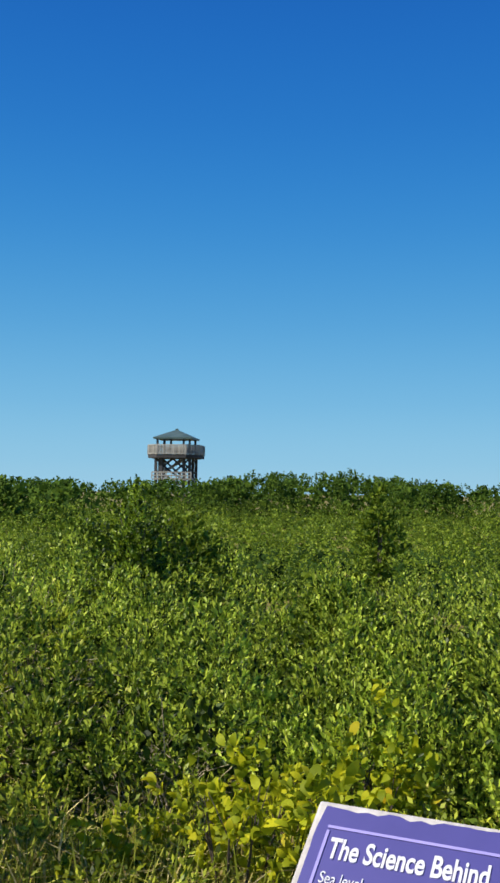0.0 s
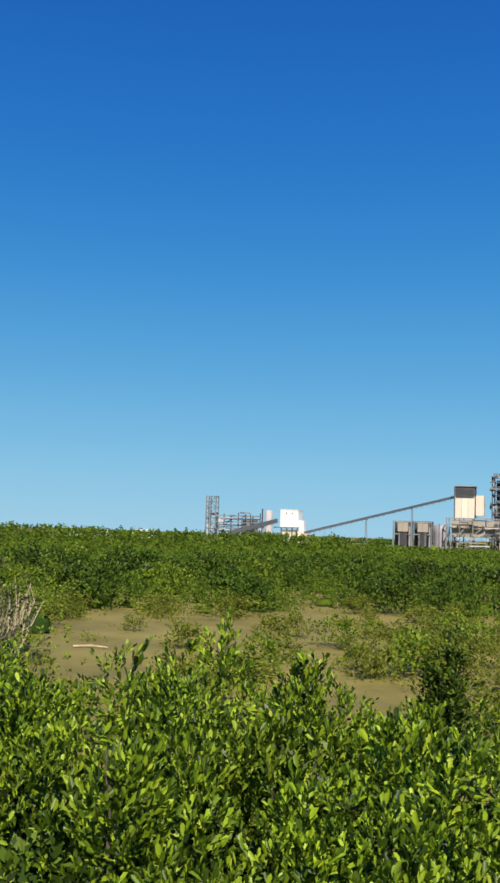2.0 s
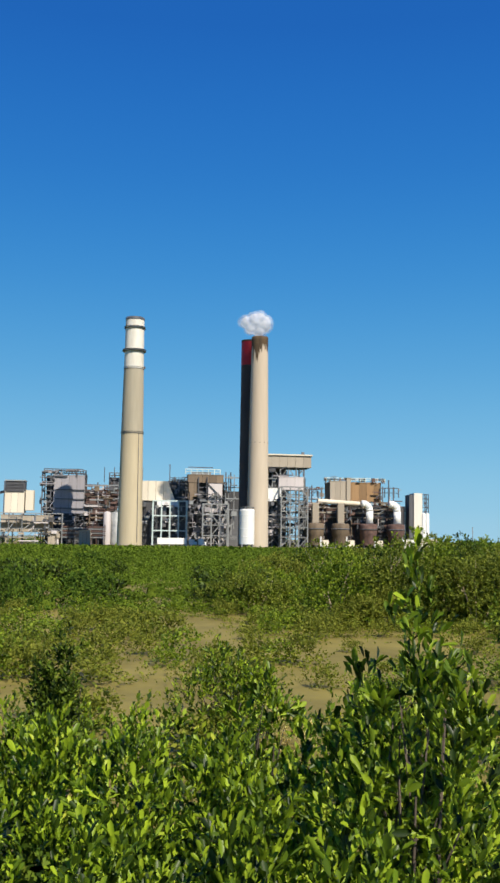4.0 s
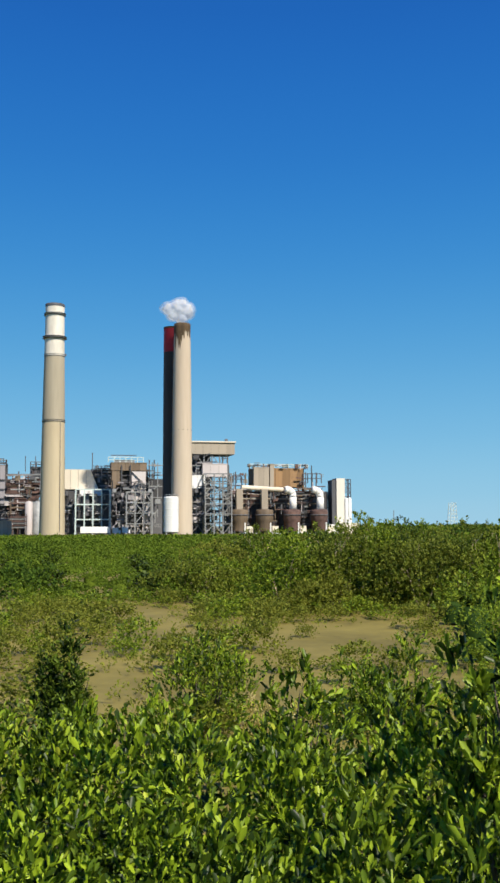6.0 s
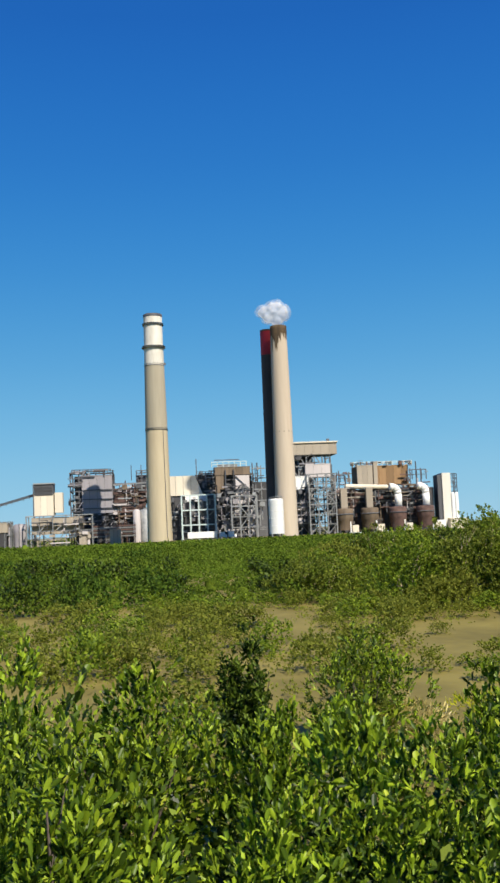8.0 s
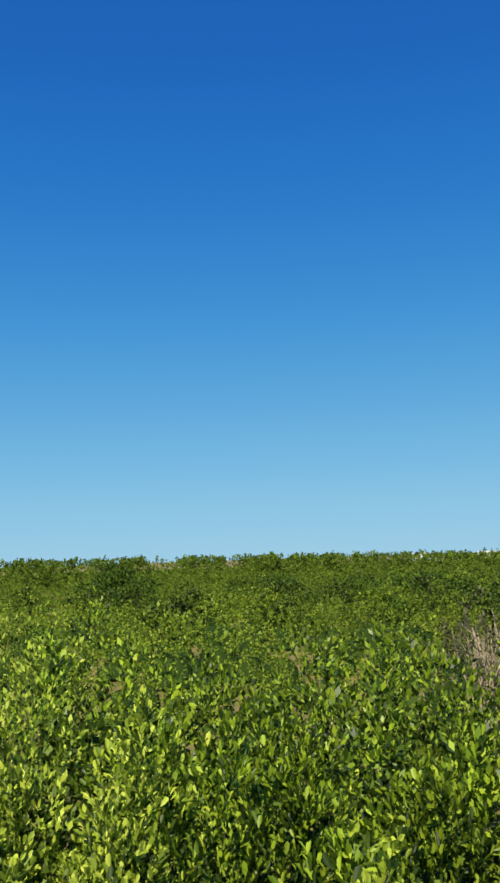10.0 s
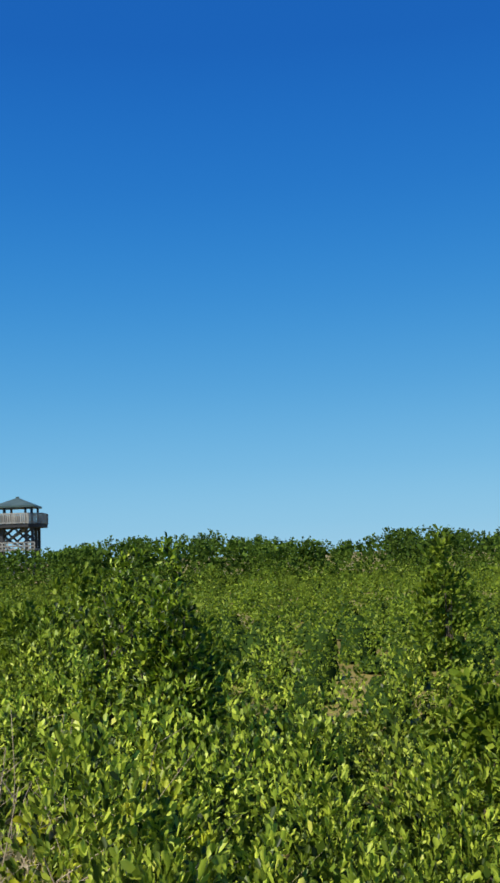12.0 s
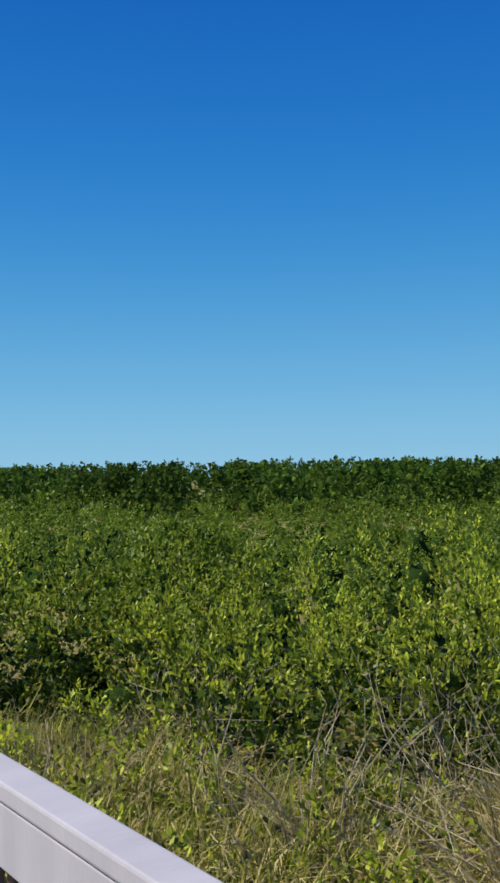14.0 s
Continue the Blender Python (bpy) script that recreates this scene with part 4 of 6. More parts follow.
def grass():
    """Long dry blades, bent over, with green ones low between them."""
    def blades(n, x, y, length, lean, width):
        a = rng.random(n) * 2 * np.pi
        out = np.stack([np.cos(a), np.sin(a), np.zeros(n)], 1)
        side = np.stack([-np.sin(a), np.cos(a), np.zeros(n)], 1)
        base = np.stack([x, y, ground_height(x, y)], 1)
        L = length[:, None]
        le = lean[:, None]
        mid = base + np.array([0, 0, 1.0]) * L * 0.6 + out * L * 0.18 * le
        tip = base + np.array([0, 0, 1.0]) * L * (0.98 - 0.42 * le) + out * L * 0.6 * le
        w = width[:, None] * side
        v = np.stack([base - w, base + w, mid + w * 0.8, mid - w * 0.8, tip + w * 0.15, tip - w * 0.15], 1).reshape(-1, 3)
        q = (np.array([[0, 1, 2, 3], [3, 2, 4, 5]])[None] + (np.arange(n) * 6)[:, None, None]).reshape(-1, 4)
        return v, q

    def spread_over(n, bank):
        b, d = np.radians(rng.uniform(20, 160, n)), np.sqrt(rng.random(n)) * 10.2
        x, y = -3.5 - d * np.sin(b), -2.2 + d * np.cos(b)
        keep = grassy(x, y) & off_deck(x, y, 0.05)
        if bank:
            a = (x - P1.x) * ALONG.x + (y - P1.y) * ALONG.y
            keep &= rng.random(n) < np.clip((a + 2.2) / 1.6, 0.3, 1)
        return x[keep], y[keep]
    x, y = spread_over(170000, True)
    n = len(x)
    v, q = blades(n, x, y, rng.uniform(0.3, 0.85, n), rng.uniform(0.25, 1.5, n), rng.uniform(0.003, 0.0075, n))
    tagged(mesh_from_arrays("dry_grass", v, q, M_GRASS), "straw-coloured dry grass bent over beside the railing", "grass", kind="stuff")
    b, d = np.radians(rng.uniform(94, 113, 18000)), np.sqrt(rng.uniform(7.5, 27, 18000))
    x, y = -3.5 - d * np.sin(b), -2.2 + d * np.cos(b)
    keep = off_deck(x, y, 0.05)
    x, y = x[keep], y[keep]
    n = len(x)
    v, q = blades(n, x, y, rng.uniform(0.45, 1.0, n), rng.uniform(0.25, 1.4, n), rng.uniform(0.004, 0.008, n))
    tagged(mesh_from_arrays("dry_grass", v, q, M_GRASS), "thick tuft of straw-coloured grass among dead twigs", "grass", kind="stuff")
    x, y = spread_over(135000, False)
    n = len(x)
    v, q = blades(n, x, y, rng.uniform(0.3, 0.8, n), rng.uniform(0.2, 1.0, n), rng.uniform(0.004, 0.009, n))
    tagged(mesh_from_arrays("green_grass", v, q, M_GRASS_GREEN), "olive green grass low between dry stalks", "grass", kind="stuff")


near_scrub()
ground_cover()
mid_scrub()
marsh_herbs()
far_scrub()
treeline()
place_shrubs()
grass()


# ---- the deck, its railing and the sign ----
def deck_frame():
    """Local x runs inward from the railing, local y along it."""
    m = Matrix.Identity(4)
    m.col[0][:3], m.col[1][:3], m.col[2][:3], m.col[3][:3] = INWARD, ALONG, (0, 0, 1), P1
    if m.to_3x3().determinant() < 0:
        m.col[1][:3] = -ALONG
    return m


DF = deck_frame()
FLIP = -1.0 if (DF.to_3x3() @ Vector((0, 1, 0))).dot(ALONG) < 0 else 1.0


def build_railing():
    """Apron board and cap on posts, brown balusters beneath."""
    root = thing("railing", "pale weathered timber railing with brown balusters along the deck", "railing")
    root.matrix_world = DF
    a0, a1 = -1.5, 6.0
    y0, y1 = sorted((FLIP * a0, FLIP * a1))
    top = 1.617
    joints = [y0, y0 + 3.1, y1]
    for s, e in zip(joints, joints[1:]):
        bm = bmesh.new()
        add_box(bm, 0.0, 0.082, s + 0.002, e - 0.002, top - 0.038, top, 0.006)
        cap = part("cap_board", bm, M_RAIL, root)
        bm = bmesh.new()
        add_box(bm, 0.042, 0.078, s + 0.002, e - 0.002, top - 0.042 - 0.125, top - 0.042, 0.004)
        part("apron_board", bm, M_RAIL, root)
        bm = bmesh.new()
        add_box(bm, 0.012, 0.04, s + 0.002, e - 0.002, DECK_Z + 0.08, DECK_Z + 0.17, 0.003)
        part("bottom_rail", bm, M_BALUSTER, root)
    bm = bmesh.new()
    add_box(bm, -0.017, 0.017, -0.018, 0.018, 0, top - 0.045 - DECK_Z - 0.05, 0.003)
    me = bpy.data.meshes.new("baluster")
    bm.to_mesh(me)
    bm.free()
    me.materials.append(M_BALUSTER)
    k = y0 + 0.1
    while k < y1:
        ob = new("baluster", me)
        ob.parent = root
        ob.location = (0.022, k, DECK_Z + 0.05)
        k += 0.13
    k = y0 + 0.05
    while k < y1 + 0.1:
        bm = bmesh.new()
        add_box(bm, -0.05, 0.0395, k - 0.045, k + 0.045, 0.0, top - 0.04, 0.004)
        part("post", bm, M_BALUSTER, root)
        k += 1.85


def build_deck():
    root = thing("boardwalk_deck", "weathered grey-brown boardwalk deck on timber joists", "deck", kind="structure")
    root.matrix_world = DF
    y0, y1 = sorted((FLIP * DECK_A[0], FLIP * DECK_A[1]))
    bm = bmesh.new()
    add_box(bm, DECK_N[0] + 0.16, DECK_N[1], -0.07, 0.07, DECK_Z - 0.038, DECK_Z, 0.004)
    me = bpy.data.meshes.new("plank")
    bm.to_mesh(me)
    bm.free()
    me.materials.append(M_DECK)
    k = y0
    while k < y1:
        ob = new("plank", me)
        ob.parent = root
        ob.location = (0, k, 0)
        k += 0.148
    for x in (0.4, 1.7, 3.1, 4.5):
        box("joist", root, M_DECK, x - 0.04, x + 0.04, y0, y1, DECK_Z - 0.27, DECK_Z - 0.042)
    for x in (0.55, 4.35):
        for f in range(5):
            k = y0 + 0.4 + f * (y1 - y0 - 0.8) / 4
            box("pile", root, M_DECK, x - 0.1, x + 0.1, k - 0.1, k + 0.1, -0.4, DECK_Z - 0.272)


def text_mesh(body, size, mat, parent, at, squeeze=1.0, name="lettering", bold=0.0):
    cu = bpy.data.curves.new("lettering_curve", "FONT")
    cu.body, cu.size, cu.extrude, cu.offset = body, size, 0.0006, bold
    tmp = bpy.data.objects.new("lettering_tmp", cu)
    scene.collection.objects.link(tmp)
    bpy.context.view_layer.update()
    me = bpy.data.meshes.new_from_object(tmp.evaluated_get(bpy.context.evaluated_depsgraph_get()))
    bpy.data.objects.remove(tmp)
    me.materials.clear()
    me.materials.append(mat)
    ob = new(name, me)
    ob.parent = parent
    ob.matrix_local = pose(*at) @ Matrix.Diagonal((squeeze, 1, 1, 1))
    return ob


def build_sign():
    """A tilted reading board on two posts. Local x runs along its top edge, local y up its slope."""
    corner = Vector((-1.175, -0.01, 1.84))
    right = Vector((0.36, 0.933, 0)).normalized()
    toward = Vector((0.933, -0.36, 0)).normalized()
    tau = radians(37)
    down = toward * math.cos(tau) + Vector((0, 0, -math.sin(tau)))
    face = right.cross(-down).normalized()
    m = Matrix.Identity(4)
    m.col[0][:3], m.col[1][:3], m.col[2][:3], m.col[3][:3] = right, -down, face, corner
    root = thing("information_sign", "violet-blue information sign with white title and peeling white edge", "sign")
    root.matrix_world = m
    W, H = 0.6, 0.45
    bm = bmesh.new()
    add_box(bm, 0, W, -H, 0, -0.022, -0.002, 0.004)
    part("backing_board", bm, M_SIGN_EDGE, root, "white board with worn peeling edge")
    q = random.Random(5)
    bm = bmesh.new()
    pts = []
    n = 46
    for k in range(n + 1):
        pts.append((0.012 + (W - 0.024) * k / n, -0.009 - q.random() ** 3 * 0.006 + 0.003))
    for k in range(1, 30):
        pts.append((W - 0.012 - q.random() * 0.003, -0.022 - (H - 0.034) * k / 30))
    for k in range(n + 1):
        pts.append((W - 0.012 - (W - 0.024) * k / n, -H + 0.012 + q.random() * 0.003))
    for k in range(1, 30):
        pts.append((0.007 + q.random() * 0.002, -H + 0.012 + (H - 0.034) * k / 30))
    vs = [bm.verts.new((x, y, 0.0)) for x, y in pts]
    f = bm.faces.new(vs)
    if f.normal.z < 0:
        f.normal_flip()
    made = bmesh.ops.extrude_face_region(bm, geom=[f])["geom"]
    for v in made:
        if isinstance(v, bmesh.types.BMVert):
            v.co.z -= 0.003
    bmesh.ops.recalc_face_normals(bm, faces=bm.faces)
    panel = part("printed_panel", bm, M_SIGN, root, "violet-blue printed panel")
    for name, x0, x1, y0, y1 in (("border_line", 0.022, W - 0.022, -0.0365, -0.033), ("border_line", 0.022, 0.0255, -H + 0.03, -0.0395), ("border_line", W - 0.0255, W - 0.022, -H + 0.03, -0.0395), ("border_line", 0.0285, W - 0.0285, -H + 0.03, -H + 0.0335)):
        box(name, panel, M_SIGN_LINE, x0, x1, y0, y1, 0.0005, 0.0016)
    text_mesh("The Science Behind", 0.036, M_TEXT, panel, (0.031, -0.073, 0.001), 0.63, bold=0.0008)
    text_mesh("Sea level", 0.02, M_TEXT, panel, (0.031, -0.104, 0.001), 0.72)
    for k in range(7):
        width = q.uniform(0.3, 0.38)
        box("unread_line", panel, M_TEXT, 0.04, 0.04 + width, -0.163 - 0.03 * k, -0.155 - 0.03 * k, 0.0005, 0.0014)
    for x in (0.12, W - 0.12):
        p = m.inverted() @ Vector((0, 0, 0))
        top = Vector((x, -H * 0.45, -0.023))
        wtop = m @ top
        wfoot = Vector((wtop.x, wtop.y, DECK_Z + 0.004))
        bm = bmesh.new()
        inv = m.inverted()
        add_bar(bm, inv @ wfoot, top, 0.028, 0.028, 12)
        post = part("post", bm, M_POST, root)
        bm = bmesh.new()
        add_bar(bm, inv @ wfoot, inv @ (wfoot + Vector((0, 0, 0.012))), 0.07, 0.07, 16)
        part("foot_plate", bm, M_POST, post)


build_deck()
build_railing()
build_sign()


# ---- the observation tower ----
def build_tower():
    root = thing("observation_tower", "weathered timber observation tower with a green-grey hipped roof", "tower", at=(-128.4, -20.6, -0.2))
    root.rotation_euler = (0, 0, radians(99.1 - 12))
    # local x across, local y away from the viewer, heights above the foot
    deck_z, top_z, eave, apex = 7.15, 8.4, 9.45, 10.6
    legs = [(x, y) for x in (-2.25, 2.25) for y in (-2.25, 0, 2.25)] + [(-1.5, -2.25), (1.5, -2.25)]
    for x, y in legs:
        bar("leg", root, M_TOWER_DARK, (x, y, 0), (x, y, deck_z - 0.4), 0.34)
    for z in (2.2, 4.0):
        for y in (-2.25, 2.25):
            bar("beam", root, M_TOWER_WOOD, (-2.5, y, z), (2.5, y, z), 0.26)
        for x in (-2.25, 2.25):
            bar("beam", root, M_TOWER_WOOD, (x, -2.5, z), (x, 2.5, z), 0.26)
    for y in (-2.25, 2.25):
        for x0, x1 in ((-2.25, 0), (0, 2.25)):
            bar("brace", root, M_TOWER_DARK, (x0, y, 4.7), (x1, y, deck_z - 0.5), 0.22)
            bar("brace", root, M_TOWER_DARK, (x1, y, 4.7), (x0, y, deck_z - 0.5), 0.22)
    # stair flights and landings
    for k, (z0, z1) in enumerate(((0.2, 2.4), (2.4, 4.6), (4.6, 6.9))):
        s = 1 if k % 2 else -1
        for y in (-1.2, -0.2):
            bar("stringer", root, M_TOWER_WOOD, (s * 2.0, y, z0), (-s * 1.6, y, z1), 0.22)
            bar("handrail", root, M_TOWER_WOOD, (s * 2.0, y, z0 + 1.0), (-s * 1.6, y, z1 + 1.0), 0.12)
        for j in range(11):
            f = (j + 0.5) / 11
            slab("tread", root, M_TOWER_WOOD, s * (2.0 - 3.6 * f) - 0.16, s * (2.0 - 3.6 * f) + 0.16, -1.2, -0.2, z0 + (z1 - z0) * f - 0.03, z0 + (z1 - z0) * f + 0.03)
        slab("landing", root, M_TOWER_WOOD, -s * 1.6 - 0.9, -s * 1.6 + 0.3, -1.6, 0.3, z1 - 0.1, z1 + 0.02)
    slab("lower_landing", root, M_TOWER_WOOD, -2.6, 2.6, -3.0, -1.9, 3.85, 4.0)
    for z in (4.42, 4.86):
        bar("landing_rail", root, M_TOWER_WOOD, (-2.6, -3.0, z), (2.6, -3.0, z), 0.16)
    for k in range(9):
        bar("landing_post", root, M_TOWER_WOOD, (-2.6 + 0.65 * k, -3.0, 4.0), (-2.6 + 0.65 * k, -3.0, 4.86), 0.13)
    # chamfered deck
    R, C = 3.4, 1.95
    ring = [(-R, -C), (-C, -R), (C, -R), (R, -C), (R, C), (C, R), (-C, R), (-R, C)]
    bm = bmesh.new()
    low = [bm.verts.new((x, y, deck_z - 0.42)) for x, y in ring]
    high = [bm.verts.new((x, y, deck_z)) for x, y in ring]
    bm.faces.new(list(reversed(low)))
    bm.faces.new(high)
    for k in range(8):
        bm.faces.new((low[k], low[(k + 1) % 8], high[(k + 1) % 8], high[k]))
    part("deck", bm, M_TOWER_DARK, root)
    for k in range(8):
        (ax, ay), (bx, by) = ring[k], ring[(k + 1) % 8]
        bar("rail_post", root, M_TOWER_WOOD, (ax, ay, deck_z), (ax, ay, top_z), 0.16)
        bar("top_rail", root, M_TOWER_WOOD, (ax, ay, top_z), (bx, by, top_z), 0.16)
        bar("bottom_rail", root, M_TOWER_WOOD, (ax, ay, deck_z + 0.14), (bx, by, deck_z + 0.14), 0.16)
        n = max(3, int(math.hypot(bx - ax, by - ay) / 0.26))
        for j in range(n):
            f = (j + 0.5) / n
            x, y = ax + (bx - ax) * f, ay + (by - ay) * f
            bar("picket", root, M_TOWER_WOOD, (x, y, deck_z + 0.1), (x, y, top_z - 0.02), 0.17)
    for x in (-2.15, -1.2, 1.35, 2.15):
        for y in (-2.0, 2.0):
            bar("roof_post", root, M_TOWER_DARK, (x, y, deck_z), (x, y, eave), 0.24)
    bm = bmesh.new()
    E = 2.6
    c = [bm.verts.new((x, y, eave)) for x, y in ((-E, -E), (E, -E), (E, E), (-E, E))]
    cl = [bm.verts.new((x, y, eave - 0.22)) for x, y in ((-E, -E), (E, -E), (E, E), (-E, E))]
    p = bm.verts.new((0, 0, apex))
    for k in range(4):
        bm.faces.new((c[k], c[(k + 1) % 4], p))
        bm.faces.new((cl[k], cl[(k + 1) % 4], c[(k + 1) % 4], c[k]))
    bm.faces.new(list(reversed(cl)))
    roof = part("roof", bm, M_TOWER_ROOF, root)
    slab("ridge_cap", roof, M_TOWER_ROOF, -0.18, 0.18, -0.18, 0.18, apex - 0.14, apex + 0.1)


build_tower()


# ---- the power station: x across, y away, z up ----
GZ = -4.0


def lattice(root, mat, x0, x1, y0, y1, z0, z1, nx, nz, w=0.7, brace=True, mat2=None, pattern=0):
    """Columns, floors and cross braces of an open steel frame: the front and the two sides."""
    xs = [x0 + (x1 - x0) * k / nx for k in range(nx + 1)]
    zs = [z0 + (z1 - z0) * k / nz for k in range(nz + 1)]
    for x in xs:
        bar("column", root, mat, (x, y0, z0), (x, y0, z1), w)
    for x in (x0, x1):
        bar("column", root, mat, (x, y1, z0), (x, y1, z1), w)
    for z in zs[1:]:
        bar("beam", root, mat2 or mat, (x0, y0, z), (x1, y0, z), w * 0.9)
        for x in (x0, x1):
            bar("beam", root, mat, (x, y0, z), (x, y1, z), w * 0.8)
    if brace:
        for k in range(nx):
            for j in range(nz):
                if (k + j + pattern) % 2 == 0:
                    bar("brace", root, mat, (xs[k], y0, zs[j]), (xs[k + 1], y0, zs[j + 1]), w * 0.6)
                elif (k * 3 + j) % 3 != 1:
                    bar("brace", root, mat, (xs[k + 1], y0, zs[j]), (xs[k], y0, zs[j + 1]), w * 0.6)


def roof_rail(root, mat, x0, x1, y, z, h=2.2, n=8, w=0.3):
    for k in range(n + 1):
        x = x0 + (x1 - x0) * k / n
        bar("rail_post", root, mat, (x, y, z), (x, y, z + h), w)
    bar("rail", root, mat, (x0, y, z + h), (x1, y, z + h), w)
    bar("rail", root, mat, (x0, y, z + h * 0.5), (x1, y, z + h * 0.5), w * 0.8)


def clad(root, mat, x0, x1, y0, y1, z0, z1, n, gap=0.12, name="wall_panel"):
    """Wall panels side by side on a core coloured dark as shade."""
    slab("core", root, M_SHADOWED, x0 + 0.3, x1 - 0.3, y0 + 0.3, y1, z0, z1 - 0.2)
    s = (x1 - x0) / n
    for k in range(n):
        slab(name, root, mat, x0 + s * k + gap / 2, x0 + s * (k + 1) - gap / 2, y0, y0 + 0.28, z0, z1)
    slab("side_wall", root, mat, x0, x0 + 0.28, y0 + 0.3, y1, z0, z1)
    slab("side_wall", root, mat, x1 - 0.28, x1, y0 + 0.3, y1, z0, z1)
    slab("roof", root, mat, x0 - 0.2, x1 + 0.2, y0 - 0.2, y1, z1 + 0.02, z1 + 0.5)


def fit_out(root, x0, x1, y, z0, z1, n, seed, tones):
    """Pipes, ducts, drums and gangways crowded on the front of a steel building."""
    q = random.Random(seed)
    for k in range(n):
        x, z = q.uniform(x0, x1), q.uniform(z0, z1)
        dy = q.uniform(0, 3)
        kind = q.random()
        mat = q.choice(tones)
        if kind < 0.3:
            w, hh = q.uniform(1.2, 4.5), q.uniform(0.8, 3.6)
            slab("equipment", root, mat, max(x0, x - w / 2), min(x1, x + w / 2), y - dy, y - dy + 1.5, z, min(z1, z + hh))
        elif kind < 0.55:
            bar("pipe", root, mat, (max(x0, x - q.uniform(2, 8)), y - dy, z), (min(x1, x + q.uniform(2, 8)), y - dy, z), q.uniform(0.35, 0.9))
        elif kind < 0.8:
            bar("pipe", root, mat, (x, y - dy, max(z0, z - q.uniform(2, 7))), (x, y - dy, min(z1, z + q.uniform(2, 7))), q.uniform(0.35, 0.9))
        elif kind < 0.92:
            e = min(x1, x + q.uniform(2.5, 6))
            slab("gangway", root, mat, x, e, y - dy - 1, y - dy, z, z + 0.3)
            bar("rail", root, mat, (x, y - dy - 1, z + 1.2), (e, y - dy - 1, z + 1.2), 0.25)
        else:
            bar("stair", root, mat, (x, y - dy, z), (min(x1, x + 4), y - dy, min(z1, z + 3.5)), 0.5)


DARK_TONES = (M_STEEL_DARK, M_STEEL_DARK, M_STEEL, M_SHADOWED, M_CLAD_GREY)
RUST_TONES = (M_RUST, M_RUST, M_STEEL_DARK, M_CLAD_BROWN, M_PINKGREY, M_STEEL)
PALE_TONES = (M_STEEL, M_PINKGREY, M_BEIGE, M_STEEL_DARK, M_CLAD_GREY, M_SHADOWED)


def stack_one():
    root = thing("smokestack", "tall tapered concrete smokestack with a white top and ringed platforms", "smokestack", "smokestacks", at=(1.7, 596, 0.28))
    root.scale = (0.873, 0.873, 0.873)
    lathe("shaft", root, M_CONCRETE, [(8.75, GZ), (8.2, 30), (7.7, 73.5)], label="buff concrete shaft")
    lathe("upper_shaft", root, M_CONCRETE_UPPER, [(7.7, 73.55), (7.3, 100), (6.95, 119)], label="greyer upper concrete shaft")
    lathe("white_band", root, M_STACK_WHITE, [(6.95, 119.05), (6.75, 131), (6.6, 142), (6.55, 154)], label="white painted top")
    lathe("rim", root, M_STEEL_DARK, [(6.75, 154.05), (6.8, 155.6), (6.2, 156.1), (5.6, 155.6)])
    for z, r in ((73.4, 8.0), (119, 7.3), (131.6, 7.2), (148.0, 6.9)):
        wide = {73.4: 0.05, 119: -0.1, 131.6: 1.1, 148.0: 0.6}[z]
        lathe("platform", root, M_STEEL_DARK, [(r - 0.6, z), (r + wide, z), (r + wide, z + 0.35), (r - 0.6, z + 0.35)])
        lathe("platform_rail", root, M_STEEL_DARK, [(r + wide - 0.15, z + 1.2), (r + wide, z + 1.2), (r + wide, z + 1.35), (r + wide - 0.15, z + 1.35)])
    x = 4.4
    bar("ladder", root, M_STEEL_DARK, (x + 0.6, -math.sqrt(8.8 ** 2 - x * x) - 0.1, GZ + 2), (x + 0.1, -math.sqrt(7.7 ** 2 - x * x) - 0.2, 73), 0.28)
    for z, a in ((119.0, 0.5), (131.6, -2.4), (131.6, 2.2)):
        r = 8.6
        slab("beacon", root, M_STEEL_DARK, r * math.cos(a) - 0.5, r * math.cos(a) + 0.5, -abs(r * math.sin(a)) * 0.3 - 0.5, -abs(r * math.sin(a)) * 0.3 + 0.5, z + 0.5, z + 2.2)


